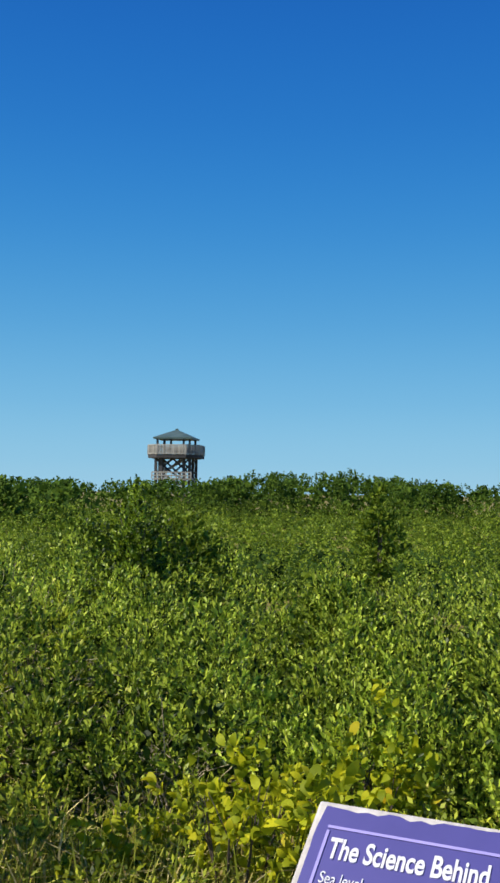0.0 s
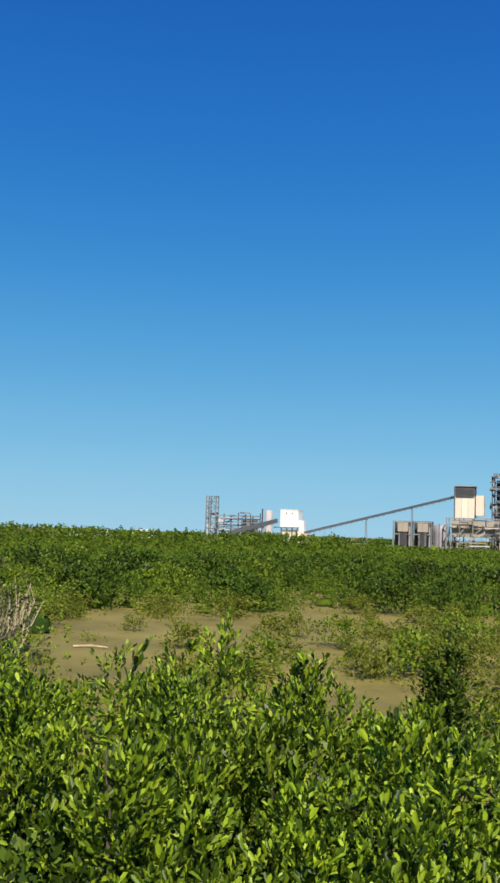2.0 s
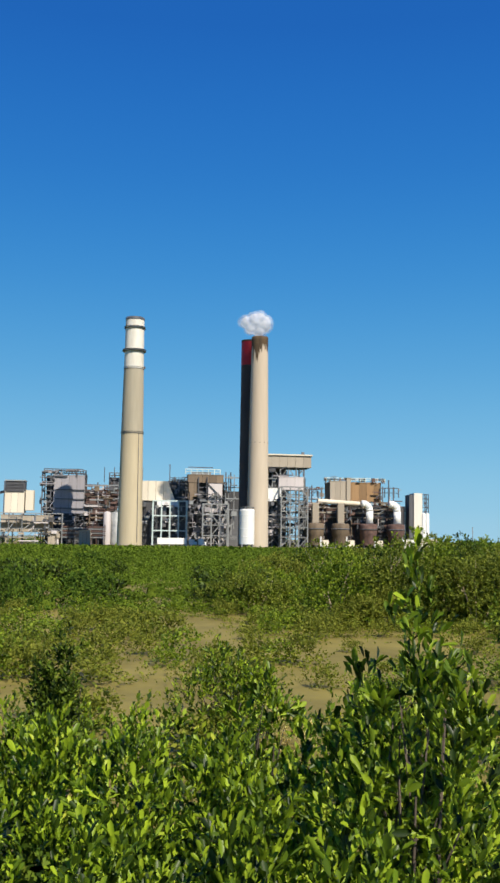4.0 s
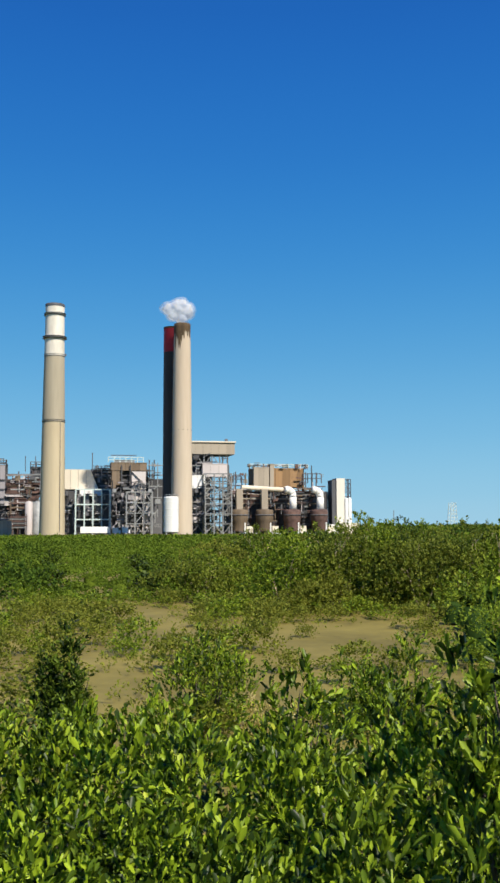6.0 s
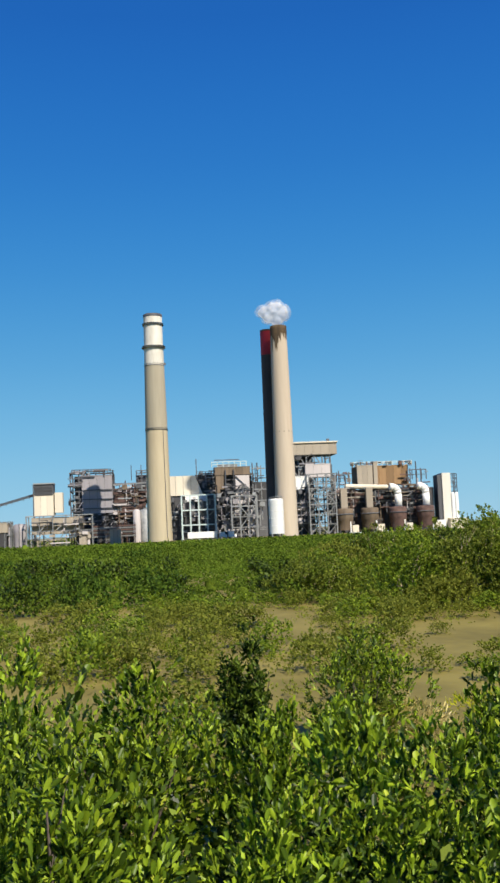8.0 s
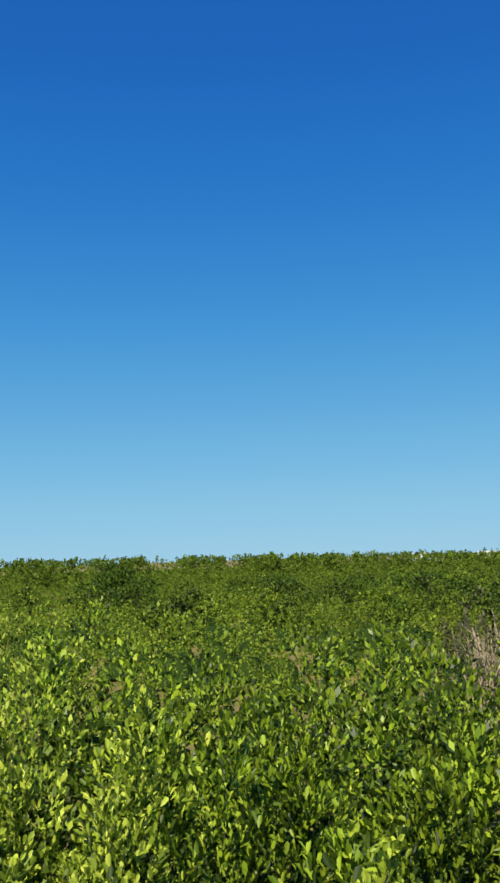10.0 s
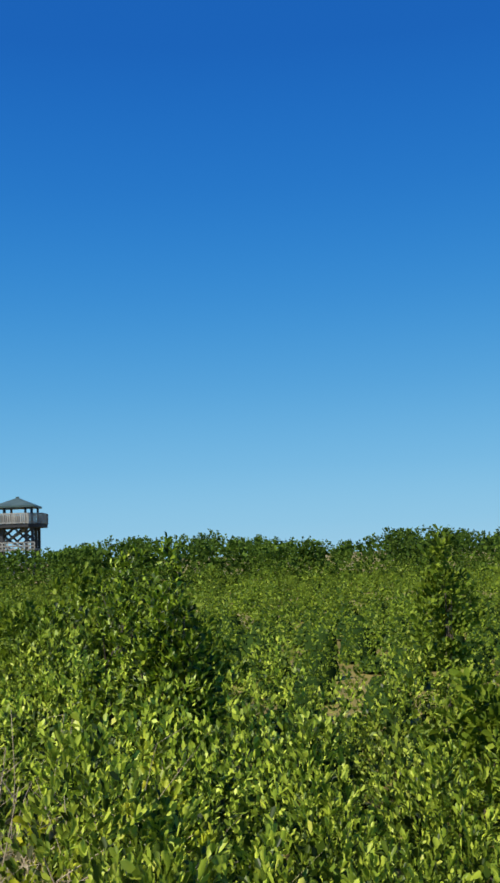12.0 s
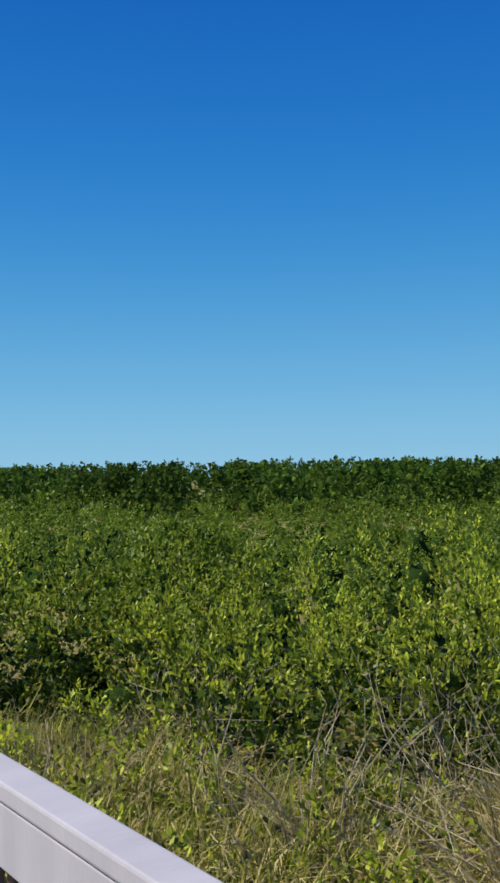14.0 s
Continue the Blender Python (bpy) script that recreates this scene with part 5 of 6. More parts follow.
def stack_two():
    root = thing("smokestack", "tall pale concrete smokestack with soot-streaked top", "smokestack", "smokestacks", at=(79.7, 596, 0.28))
    root.scale = (0.873, 0.873, 0.873)
    lathe("shaft", root, M_CONCRETE_WARM, [(7.75, GZ), (7.3, 40), (6.6, 90), (6.0, 130), (5.85, 138)], label="pale concrete shaft")
    # soot hangs down from the rim in tongues of uneven length
    q = random.Random(9)
    lathe("rim", root, M_SOOT, [(5.9, 143.0), (5.95, 145.6), (5.3, 145.9), (4.9, 145.4)], label="dark sooty rim")
    lathe("upper_shaft", root, M_BEIGE, [(5.85, 138.05), (5.8, 142.95)])
    for k in range(40):
        a0, a1 = 2 * math.pi * k / 40, 2 * math.pi * (k + 1) / 40
        long = (5 + 11 * q.random() ** 1.3) * (1.4 if 3.5 < a0 < 4.8 else 0.6)
        bm = bmesh.new()
        r1, r0 = 5.93, 5.9 + long * 0.012
        am = (a0 + a1) / 2
        vs = [bm.verts.new((r1 * math.cos(a), r1 * math.sin(a), 143.2)) for a in (a0, a1)]
        vs += [bm.verts.new((r0 * 1.002 * math.cos(a), r0 * 1.002 * math.sin(a), 143.2 - long * f)) for a, f in ((a1, 0.8), (am, 1.0), (a0, 0.7))]
        bm.faces.new(vs)
        part("soot_streak", bm, M_SOOT, root)
    for k in range(12):
        a = 2 * math.pi * k / 12
        slab("vent_hole", root, M_STEEL_DARK, 6.8 * math.cos(a) - 0.25, 6.8 * math.cos(a) + 0.25, 6.8 * math.sin(a) - 0.25, 6.8 * math.sin(a) + 0.25, 69, 69.6)
    # This shaft's dark colour stands for the pale stack's shadow on it.
    dark = thing("smokestack", "smokestack with a red top, coloured dark for the pale one's shadow", "smokestack", "smokestacks", at=(75.2, 612, 0.28))
    dark.scale = (0.873, 0.873, 0.873)
    lathe("shaft", dark, M_STACK_IN_SHADOW, [(6.4, GZ), (6.1, 60), (5.9, 128)], label="concrete shaft with shadow put into its colour")
    lathe("red_top", dark, M_RED, [(5.95, 128.05), (5.9, 145.5)], label="red painted top")
    lathe("rim", dark, M_SOOT, [(6.0, 145.55), (6.0, 146.6), (5.4, 146.8)])


def steam_plume():
    """A soft, billowing puff of steam at the pale stack's mouth: three thin veils one inside another."""
    lobes = [(Vector(c), r) for c, r in (((-0.5, 0, 2.5), 7.2), ((5.5, 0, 1.0), 6.4), ((-7.5, 0, 2.6), 4.8), ((2.4, 0, -3.6), 5.0), ((-4.0, -1, -2.2), 4.6), ((2.5, -2, 5.0), 5.2), ((8.0, -1, 4.0), 3.6))]
    root = thing("steam_plume", "white puff of steam drifting from the smokestack", "steam", at=(77.4, 598, 135.1))
    root.scale = (0.873, 0.873, 0.873)
    for name, veil, mat in (("outer_veil", 1.07, M_STEAM_THIN), ("veil", 0.98, M_STEAM_THIN), ("core", 0.88, M_STEAM)):
        bm = bmesh.new()
        bmesh.ops.create_icosphere(bm, subdivisions=5, radius=1.0)
        for v in bm.verts:
            d = v.co.normalized()
            reach = 0.5
            for c, r in lobes:
                along = c.dot(d)
                gap = r * r - (c.length_squared - along * along)
                if gap > 0:
                    reach = max(reach, along + math.sqrt(gap))
            billow = noise.noise(d * 3.0 + Vector((veil, 2, 1))) * 0.09 + noise.noise(d * 8.0 + Vector((4, veil * 9, 1))) * 0.07
            v.co = d * reach * veil * (1 + billow)
        bmesh.ops.smooth_vert(bm, verts=bm.verts, factor=0.5, use_axis_x=True, use_axis_y=True, use_axis_z=True)
        for f in bm.faces:
            f.smooth = True
        part(name, bm, mat, root)


def boiler_one():
    root = thing("boiler_house", "open-framed boiler house with grey cladding and dark steelwork", "boiler house", "boiler houses", at=(0, 0, 0))
    y = 700
    lattice(root, M_STEEL_DARK, -59.5, -29.5, y - 2, y + 20, GZ, 45.8, 5, 8, 0.8)
    # Solid dark slabs behind the frame stand for its shaded inside.
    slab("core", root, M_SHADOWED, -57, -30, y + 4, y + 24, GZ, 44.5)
    clad(root, M_CLAD_GREY, -51.5, -30, y - 4, y + 3, 17.5, 44, 4)
    roof_rail(root, M_STEEL_DARK, -58.4, -31.2, y - 2, 45.8, 2.9, 14, 0.5)
    for z in (21, 27.5, 34):
        bar("walkway", root, M_STEEL_DARK, (-50.5, y - 4.8, z), (-30, y - 4.8, z), 0.6)
    for k in range(7):
        x = -27.5 + 3.3 * k
        bar("column", root, M_RUST, (x, y - 1, GZ), (x, y - 1, 30 + 5 * (k % 3)), 0.7)
    for k in range(10):
        z = 11 + 2.9 * k
        bar("pipe", root, M_RUST if k % 3 else M_STEEL, (-29.5, y - 1.6 - (k % 2), z), (-6, y - 1.6 - (k % 2), z + (0.8 if k % 4 == 1 else 0)), 1.1 if k % 2 else 0.7)
    slab("core", root, M_SHADOWED, -29, -8, y + 5, y + 20, GZ, 34)
    slab("core", root, M_STEEL_DARK, -13, 6, y + 6, y + 18, 24, 44)
    lattice(root, M_STEEL_DARK, -13, 7, y + 2, y + 8, 22, 47, 5, 5, 0.6)
    lattice(root, M_RUST, -29.5, -7, y - 0.5, y + 4, 14, 38, 5, 6, 0.7, brace=False)
    for x in (-16.5, -9.5, 10.5):
        bar("mast", root, M_STEEL_DARK, (x, y, 40), (x, y, 51), 0.5)
    slab("duct", root, M_PINKGREY, -30, -18, y - 3, y + 3, 16, 20)
    slab("duct", root, M_PINKGREY, -16, -8, y - 4, y + 2, 12, 16)
    roof_rail(root, M_STEEL, -29, -7, y - 3, 20, 2, 8, 0.4)
    for x0, x1, z0, z1 in ((-29, -22, 26, 29), (-20, -12, 30, 33), (-14, -8, 21, 24)):
        slab("duct", root, M_RUST, x0, x1, y - 3.5, y + 1, z0, z1)
    fit_out(root, -61, -50.5, y - 3, 0, 43, 50, 1, DARK_TONES)
    fit_out(root, -60, -29, y - 2, 43, 48, 26, 21, DARK_TONES)
    fit_out(root, -50, -30, y - 5.5, -2, 17, 44, 2, DARK_TONES)
    fit_out(root, -30, -7, y - 3, 2, 37, 110, 3, RUST_TONES)
    fit_out(root, -13, 8, y + 1.5, 24, 47, 34, 4, DARK_TONES)
    fit_out(root, 9, 18, y - 6, GZ, 27, 22, 5, DARK_TONES)
    # small tanks in front
    for x in (-11.5,):
        lathe("tank", root, M_PINKGREY, [(2.6, GZ), (2.6, 18), (1.8, 18.8), (0.3, 19.2)], (x - 2, y - 10), 24)
        lathe("tank", root, M_STEEL, [(4.0, GZ), (4.0, 18), (3, 18.8), (0.3, 19.2)], (x + 4, y - 6), 24)


def low_yard():
    """The low grey framed sheds in front of the left boiler."""
    root = thing("conveyor_shed", "low beige shed inside a pale steel frame", "shed")
    y = 672
    clad(root, M_BEIGE, -84, -50, y, y + 12, 4, 15, 6)
    lattice(root, M_STEEL, -87, -43, y - 4, y + 10, GZ, 16.5, 5, 2, 0.7)
    slab("roof", root, M_BEIGE, -84, -42, y - 3, y + 6, 9.5, 10.2)
    bm = bmesh.new()
    v = [bm.verts.new(p) for p in ((-70, y - 3, 10.3), (-48, y - 3, 10.3), (-60, y - 3, 15.5), (-70, y - 3, 15.5), (-70, y + 6, 10.3), (-48, y + 6, 10.3), (-60, y + 6, 15.5), (-70, y + 6, 15.5))]
    for f in ((0, 1, 2, 3), (7, 6, 5, 4), (0, 4, 5, 1), (1, 5, 6, 2), (2, 6, 7, 3), (3, 7, 4, 0)):
        bm.faces.new([v[k] for k in f])
    part("chute_housing", bm, M_BEIGE, root)
    fit_out(root, -86, -44, y - 5, GZ, 14, 40, 15, PALE_TONES)
    for x0, x1, z in ((-52, -45, 4.2), (-31.6, -24, 5.2)):
        shed = thing("equipment_housing", "small beige equipment housing on the yard", "housing", "yard housings")
        clad(shed, M_BEIGE, x0, x1, y - 6, y + 2, GZ, z, 3)
    pipe = thing("pipe_rack", "brown and grey pipes on a low rack", "pipes", "pipe racks")
    for k in range(6):
        bar("pipe", pipe, M_RUST if k % 2 else M_STEEL, (-44, y - 2, 1 + 1.4 * k), (-14, y - 2, 1 + 1.4 * k), 0.8)
    for k in range(8):
        bar("column", pipe, M_STEEL_DARK, (-44 + 4.2 * k, y - 1.2, GZ), (-44 + 4.2 * k, y - 1.2, 10), 0.5)


def middle_block():
    root = thing("filter_house", "cream filter house with a sloping end", "filter house", "filter houses")
    y = 694
    bm = bmesh.new()
    prof = [(9, 27.5), (34, 27.5), (28.5, 41.5), (9, 41.5)]
    fr = [bm.verts.new((x, y, z)) for x, z in prof]
    bk = [bm.verts.new((x, y + 16, z)) for x, z in prof]
    bm.faces.new(fr)
    bm.faces.new(list(reversed(bk)))
    for k in range(4):
        bm.faces.new((fr[(k + 1) % 4], fr[k], bk[k], bk[(k + 1) % 4]))
    part("body", bm, M_CREAM, root)
    for x in (14.5, 20, 25.5):
        slab("seam", root, M_BEIGE, x - 0.15, x + 0.15, y - 0.18, y, 27.6, 41.4)
    slab("duct", root, M_WHITE, 21, 36, y - 4, y + 3, 23, 27.4)
    slab("core", root, M_SHADOWED, 10, 44, y + 1, y + 14, GZ, 27)
    teal = thing("duct_frame", "pale teal open steel frame around ductwork", "steel frame", "steel frames")
    lattice(teal, M_STEEL_TEAL, 18, 41.5, y - 14, y - 6, GZ, 27, 4, 3, 0.9, brace=False)
    for k in range(5):
        slab("equipment", teal, M_STEEL_DARK if k % 2 else M_SHADOWED, 20 + 4.2 * k, 23 + 4.2 * k, y - 10, y - 6, 6 + 3 * (k % 2), 22 - 2 * (k % 3))
    fit_out(teal, 19, 41, y - 9, GZ, 26, 30, 6, (M_STEEL_DARK, M_STEEL, M_PINKGREY, M_SHADOWED))
    for k in range(4):
        slab("duct", teal, M_STEEL, 19.5 + 5.5 * k, 22 + 5.5 * k, y - 8, y - 5, 12, 24)
    van = thing("trailer", "long white trailer parked before the frame", "trailer")
    van.location = (31, 671, GZ)
    bm = bmesh.new()
    add_box(bm, -10, 10, -1.3, 1.3, 1.1, 5.4, 0.15)
    part("body", bm, M_WHITE, van)
    for x in (-8, -6.6, 6.6, 8):
        wheel = lathe("wheel", van, M_SHADOWED, [(0.55, -0.2), (0.55, 0.2)], sides=14)
        wheel.matrix_local = pose(x, -1.1, 0.55, 90, 0, 0)
        lathe("rim", wheel, M_STEEL, [(0.3, 0.19), (0.3, 0.23), (0.1, 0.24)], sides=12)
    box("chassis", van, M_STEEL_DARK, -9.8, 9.8, -1.0, 1.0, 0.8, 1.08)
    for x, s in ((45, 1.0), (51.5, 1.1)):
        truck = thing("box_truck", "white box truck parked in the yard", "truck", "trucks", at=(x, 672, GZ))
        bm = bmesh.new()
        add_box(bm, -2.4, 1.6, -1.2, 1.2, 1.0, 4.6 * s, 0.12)
        part("box_body", bm, M_WHITE, truck)
        bm = bmesh.new()
        add_box(bm, 1.65, 3.2, -1.1, 1.1, 0.7, 3.0, 0.25)
        cab = part("cab", bm, M_WHITE, truck)
        box("windscreen", cab, M_SHADOWED, 3.15, 3.23, -0.9, 0.9, 1.9, 2.7)
        for wx in (-1.5, 2.3):
            wheel = lathe("wheel", truck, M_SHADOWED, [(0.5, -0.2), (0.5, 0.2)], sides=12)
            wheel.matrix_local = pose(wx, -1.0, 0.5, 90, 0, 0)
            lathe("rim", wheel, M_STEEL, [(0.28, 0.19), (0.28, 0.23), (0.1, 0.24)], sides=12)


def boiler_two():
    root = thing("boiler_house", "boiler house with brown cladding, dark steel floors and pale lift shaft", "boiler house", "boiler houses")
    y = 702
    # Core and recess are plain slabs with the shade put in as colour.
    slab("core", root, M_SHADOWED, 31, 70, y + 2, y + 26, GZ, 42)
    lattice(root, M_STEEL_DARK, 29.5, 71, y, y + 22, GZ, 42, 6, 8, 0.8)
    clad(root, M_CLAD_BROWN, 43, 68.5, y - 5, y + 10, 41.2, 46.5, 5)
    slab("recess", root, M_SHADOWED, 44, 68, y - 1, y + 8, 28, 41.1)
    clad(root, M_CLAD_BROWN, 43.6, 51, y - 4.6, y + 2, 31, 41, 2)
    for z in (31, 34.4, 37.8):
        bar("beam", root, M_STEEL_DARK, (51.2, y - 2.4, z), (68.4, y - 2.4, z), 0.7)
    slab("core", root, M_SHADOWED, 70.5, 88, y + 9, y + 20, GZ, 36)
    slab("core", root, M_STEEL_DARK, 74, 90, y + 6, y + 8, GZ, 20)
    bm = bmesh.new()
    v = [bm.verts.new(p) for p in ((43, y - 5.4, 33), (46.5, y - 5.4, 33), (46.5, y - 5.4, 24), (43, y - 5.4, 29), (43, y + 2, 33), (46.5, y + 2, 33), (46.5, y + 2, 24), (43, y + 2, 29))]
    for f in ((0, 3, 2, 1), (4, 5, 6, 7), (0, 1, 5, 4), (1, 2, 6, 5), (2, 3, 7, 6), (3, 0, 4, 7)):
        bm.faces.new([v[k] for k in f])
    part("duct_cheek", bm, M_CLAD_BROWN, root)
    slab("lift_shaft", root, M_PINKGREY, 57.5, 67.5, y - 7, y - 2, 20, 40.5)
    for a, b in (((57.5, 40), (67.5, 30)), ((57.5, 30), (67.5, 20))):
        bar("brace", root, M_STEEL_DARK, (a[0], y - 7.4, a[1]), (b[0], y - 7.4, b[1]), 0.7)
    bar("beam", root, M_STEEL_DARK, (57, y - 7.5, 30), (68, y - 7.5, 30), 0.7)
    for x in (50.5, 56.5, 70, 73.5):
        bar("column", root, M_STEEL_DARK, (x, y - 6, 10), (x, y - 6, 45 + 4 * (x > 69)), 0.8)
    roof_rail(root, M_STEEL_TEAL, 41, 66, y - 4, 47, 3.8, 6, 0.5)
    slab("roof_unit", root, M_STEEL, 46, 60, y, y + 6, 47.1, 49.2)
    bar("roof_beam", root, M_STEEL_DARK, (43, y - 3, 52.2), (61, y - 3, 52.2), 0.6)
    bar("mast", root, M_STEEL_DARK, (30, y - 1, 40), (30, y - 1, 54), 0.6)
    roof_rail(root, M_STEEL_DARK, 30, 43, y - 1, 42, 2.4, 6, 0.4)
    for z in (22, 30, 38, 45):
        bar("walkway", root, M_STEEL, (69, y - 7, z), (82, y - 7, z), 0.7)
    for x in (72, 76, 80):
        bar("column", root, M_STEEL, (x, y - 7, 8), (x, y - 7, 47), 0.6)
    stair = thing("stair_tower", "grey steel stair tower with crossed braces", "stair tower", "stair towers")
    lattice(stair, M_STEEL, 53, 71, y - 18, y - 10, GZ, 25.5, 3, 4, 0.9)
    slab("panel", stair, M_PINKGREY, 55, 61, y - 9.4, y - 8.9, 12, 22)
    slab("panel", stair, M_PINKGREY, 65, 69.5, y - 9.4, y - 8.9, -2, 18)
    fit_out(stair, 42, 71, y - 9, GZ, 26, 50, 7, DARK_TONES + (M_PINKGREY,))
    fit_out(root, 30, 43, y - 2, 10, 45, 50, 8, DARK_TONES)
    fit_out(root, 43, 70, y - 8, 16, 34, 34, 22, DARK_TONES)
    fit_out(root, 69, 78, y - 8, 0, 46, 26, 9, (M_STEEL, M_STEEL_DARK, M_STEEL, M_STEEL_DARK))
    for k in range(5):
        slab("panel", stair, M_CLAD_GREY if k % 2 else M_STEEL_DARK, 46 + 1.2 * k, 52, y - 9 + k, y - 8.5 + k, 2 + 3.5 * k, 5 + 3.5 * k)
    silo = thing("silo", "white ribbed silo on short legs", "silo", at=(71.8, 585, 0.25))
    silo.scale = (0.876, 0.876, 0.876)
    lathe("shell", silo, M_WHITE, [(5.0, -2.4), (5.2, -2.2), (5.2, 2.6), (5.3, 2.7), (5.3, 3.1), (5.2, 3.2), (5.2, 8), (5.3, 8.1), (5.3, 8.5), (5.2, 8.6), (5.2, 13), (5.3, 13.1), (5.3, 13.5), (5.2, 13.6), (5.2, 17.6), (5.3, 17.7), (5.3, 18.1), (5.2, 18.2), (5.2, 21), (4.4, 22)], sides=28, smooth=False)
    for x, y2 in ((-3.6, -3.4), (3.6, -3.4), (-3.6, 3.4), (3.6, 3.4)):
        bar("leg", silo, M_STEEL, (x, y2, GZ), (x, y2, -2.2), 0.8)
    lathe("top_rail", silo, M_STEEL, [(4.6, 23), (4.7, 23), (4.7, 23.3), (4.6, 23.3)], sides=28)
    for k in range(10):
        a = 2 * math.pi * k / 10
        bar("rail_post", silo, M_STEEL, (4.6 * math.cos(a), 4.6 * math.sin(a), 21.5), (4.6 * math.cos(a), 4.6 * math.sin(a), 23.2), 0.25)


def right_block():
    root = thing("boiler_house", "boiler house under a beige penthouse with open steel lattice", "boiler house", "boiler houses")
    y = 700
    clad(root, M_BEIGE, 97, 132, y - 6, y + 22, 53.5, 61.2, 6)
    slab("roof_edge", root, M_CREAM, 96, 132.6, y - 7, y + 22, 61.9, 62.9)
    slab("roof_unit", root, M_STEEL_DARK, 126, 128, y, y + 2, 63, 65.2)
    # Dark slab in place of shade behind the lattice.
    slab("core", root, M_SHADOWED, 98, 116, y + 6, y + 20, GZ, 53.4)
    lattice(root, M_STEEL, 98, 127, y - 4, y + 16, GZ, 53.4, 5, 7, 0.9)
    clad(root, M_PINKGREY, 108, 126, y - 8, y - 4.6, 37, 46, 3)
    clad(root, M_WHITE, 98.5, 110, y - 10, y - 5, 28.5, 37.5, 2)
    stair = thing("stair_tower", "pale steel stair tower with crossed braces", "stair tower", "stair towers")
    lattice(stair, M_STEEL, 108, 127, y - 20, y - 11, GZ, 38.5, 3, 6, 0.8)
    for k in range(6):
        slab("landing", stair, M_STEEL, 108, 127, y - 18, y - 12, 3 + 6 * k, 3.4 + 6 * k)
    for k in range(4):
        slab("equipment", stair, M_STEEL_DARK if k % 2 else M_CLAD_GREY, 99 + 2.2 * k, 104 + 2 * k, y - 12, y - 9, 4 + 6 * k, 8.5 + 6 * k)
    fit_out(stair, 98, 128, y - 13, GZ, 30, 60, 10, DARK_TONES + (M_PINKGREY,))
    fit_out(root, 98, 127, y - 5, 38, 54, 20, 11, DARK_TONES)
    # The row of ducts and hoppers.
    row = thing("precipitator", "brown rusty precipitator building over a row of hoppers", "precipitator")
    # Shade behind the hopper row, made as one near-black slab.
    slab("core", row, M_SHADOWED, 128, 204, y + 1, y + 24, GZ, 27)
    clad(row, M_CLAD_RUSTY, 147, 185, y - 2, y + 18, 30, 43.5, 7)
    clad(row, M_BEIGE, 146.5, 158, y - 4, y - 2.2, 30, 44, 3, name="end_panel")
    clad(row, M_BEIGE, 158.6, 161.6, y - 4.4, y - 2.2, 30, 46.5, 1, name="end_panel")
    fit_out(row, 142, 188, y - 1, 43, 47, 30, 23, RUST_TONES)
    roof_rail(row, M_STEEL_TEAL, 144, 188, y - 2, 44.2, 2.6, 12, 0.45)
    for x in (128, 133, 186, 190.5, 194):
        bar("column", row, M_STEEL_DARK, (x, y - 3, 26), (x, y - 3, 46 if x < 130 or x == 190.5 else 41), 0.7)
    roof_rail(row, M_STEEL_DARK, 184, 198, y - 3, 33, 7, 4, 0.6)
    roof_rail(row, M_STEEL_DARK, 128, 140, y - 3, 33, 5, 4, 0.5)
    bm = bmesh.new()
    add_bar(bm, (137, y - 6, 29.5), (168, y - 6, 28), 1.7, 1.7, 16)
    part("flue_pipe", bm, M_CREAM, row)
    for k in range(7):
        bar("pipe", row, M_RUST if k % 2 else M_BEIGE, (130, y - 3 - k % 3, 18 + 1.7 * k), (198, y - 3 - k % 3, 18 + 1.7 * k), 0.8)
    for k in range(18):
        bar("column", row, M_STEEL_DARK if k % 3 else M_RUST, (129 + 4 * k, y - 2, GZ), (129 + 4 * k, y - 2, 29), 0.7)
    for k in range(8):
        bar("beam", row, M_STEEL_DARK, (178, y - 2.6, 2 + 3.3 * k), (200, y - 2.6, 2 + 3.3 * k), 0.7)
    fit_out(row, 128, 200, y - 4, 0, 30, 170, 12, RUST_TONES + (M_STEEL_DARK, M_SHADOWED))
    fit_out(row, 128, 142, y - 4, 28, 40, 14, 13, RUST_TONES)
    fit_out(row, 178, 200, y - 4, 20, 38, 22, 14, RUST_TONES)
    for k, x in enumerate((134.0, 152.5, 173.0, 193.5)):
        hop = thing("hopper", "rusty brown hopper drum below a large duct", "hopper", "hoppers", at=(x, y - 12, 0))
        lathe("drum", hop, M_CLAD_BROWN if k < 2 else M_RUST, [(5.4, GZ + 2), (5.7, 4.5), (6.2, 5.2), (6.4, 9.5), (6.4, 12.6), (5.8, 13.3), (1.5, 13.6)], sides=24)
        lathe("collar", hop, M_STEEL_DARK, [(6.5, 9.0), (6.8, 9.1), (6.8, 9.7), (6.5, 9.8)], sides=24)
        for a in (0.6, 2.5, 3.8, 5.6):
            bar("leg", hop, M_STEEL_DARK, (5 * math.cos(a), 5 * math.sin(a), GZ), (5 * math.cos(a), 5 * math.sin(a), 6), 0.8)
        if k < 2:
            bm = bmesh.new()
            add_box(bm, -2.4, 2.4, -2, 2, 13.5, 27.8, 0.3)
            part("duct", bm, M_BEIGE, hop)
        else:
            bm = bmesh.new()
            prev = None
            pts = [(0.9, 13.4), (0.9, 22.5), (0.5, 24.9), (-0.8, 26.8), (-2.8, 27.7), (-5.0, 27.8)]
            for p, q2 in zip(pts, pts[1:]):
                add_bar(bm, (p[0], 0, p[1]), (q2[0], 0, q2[1]), 2.6, 2.6, 18)
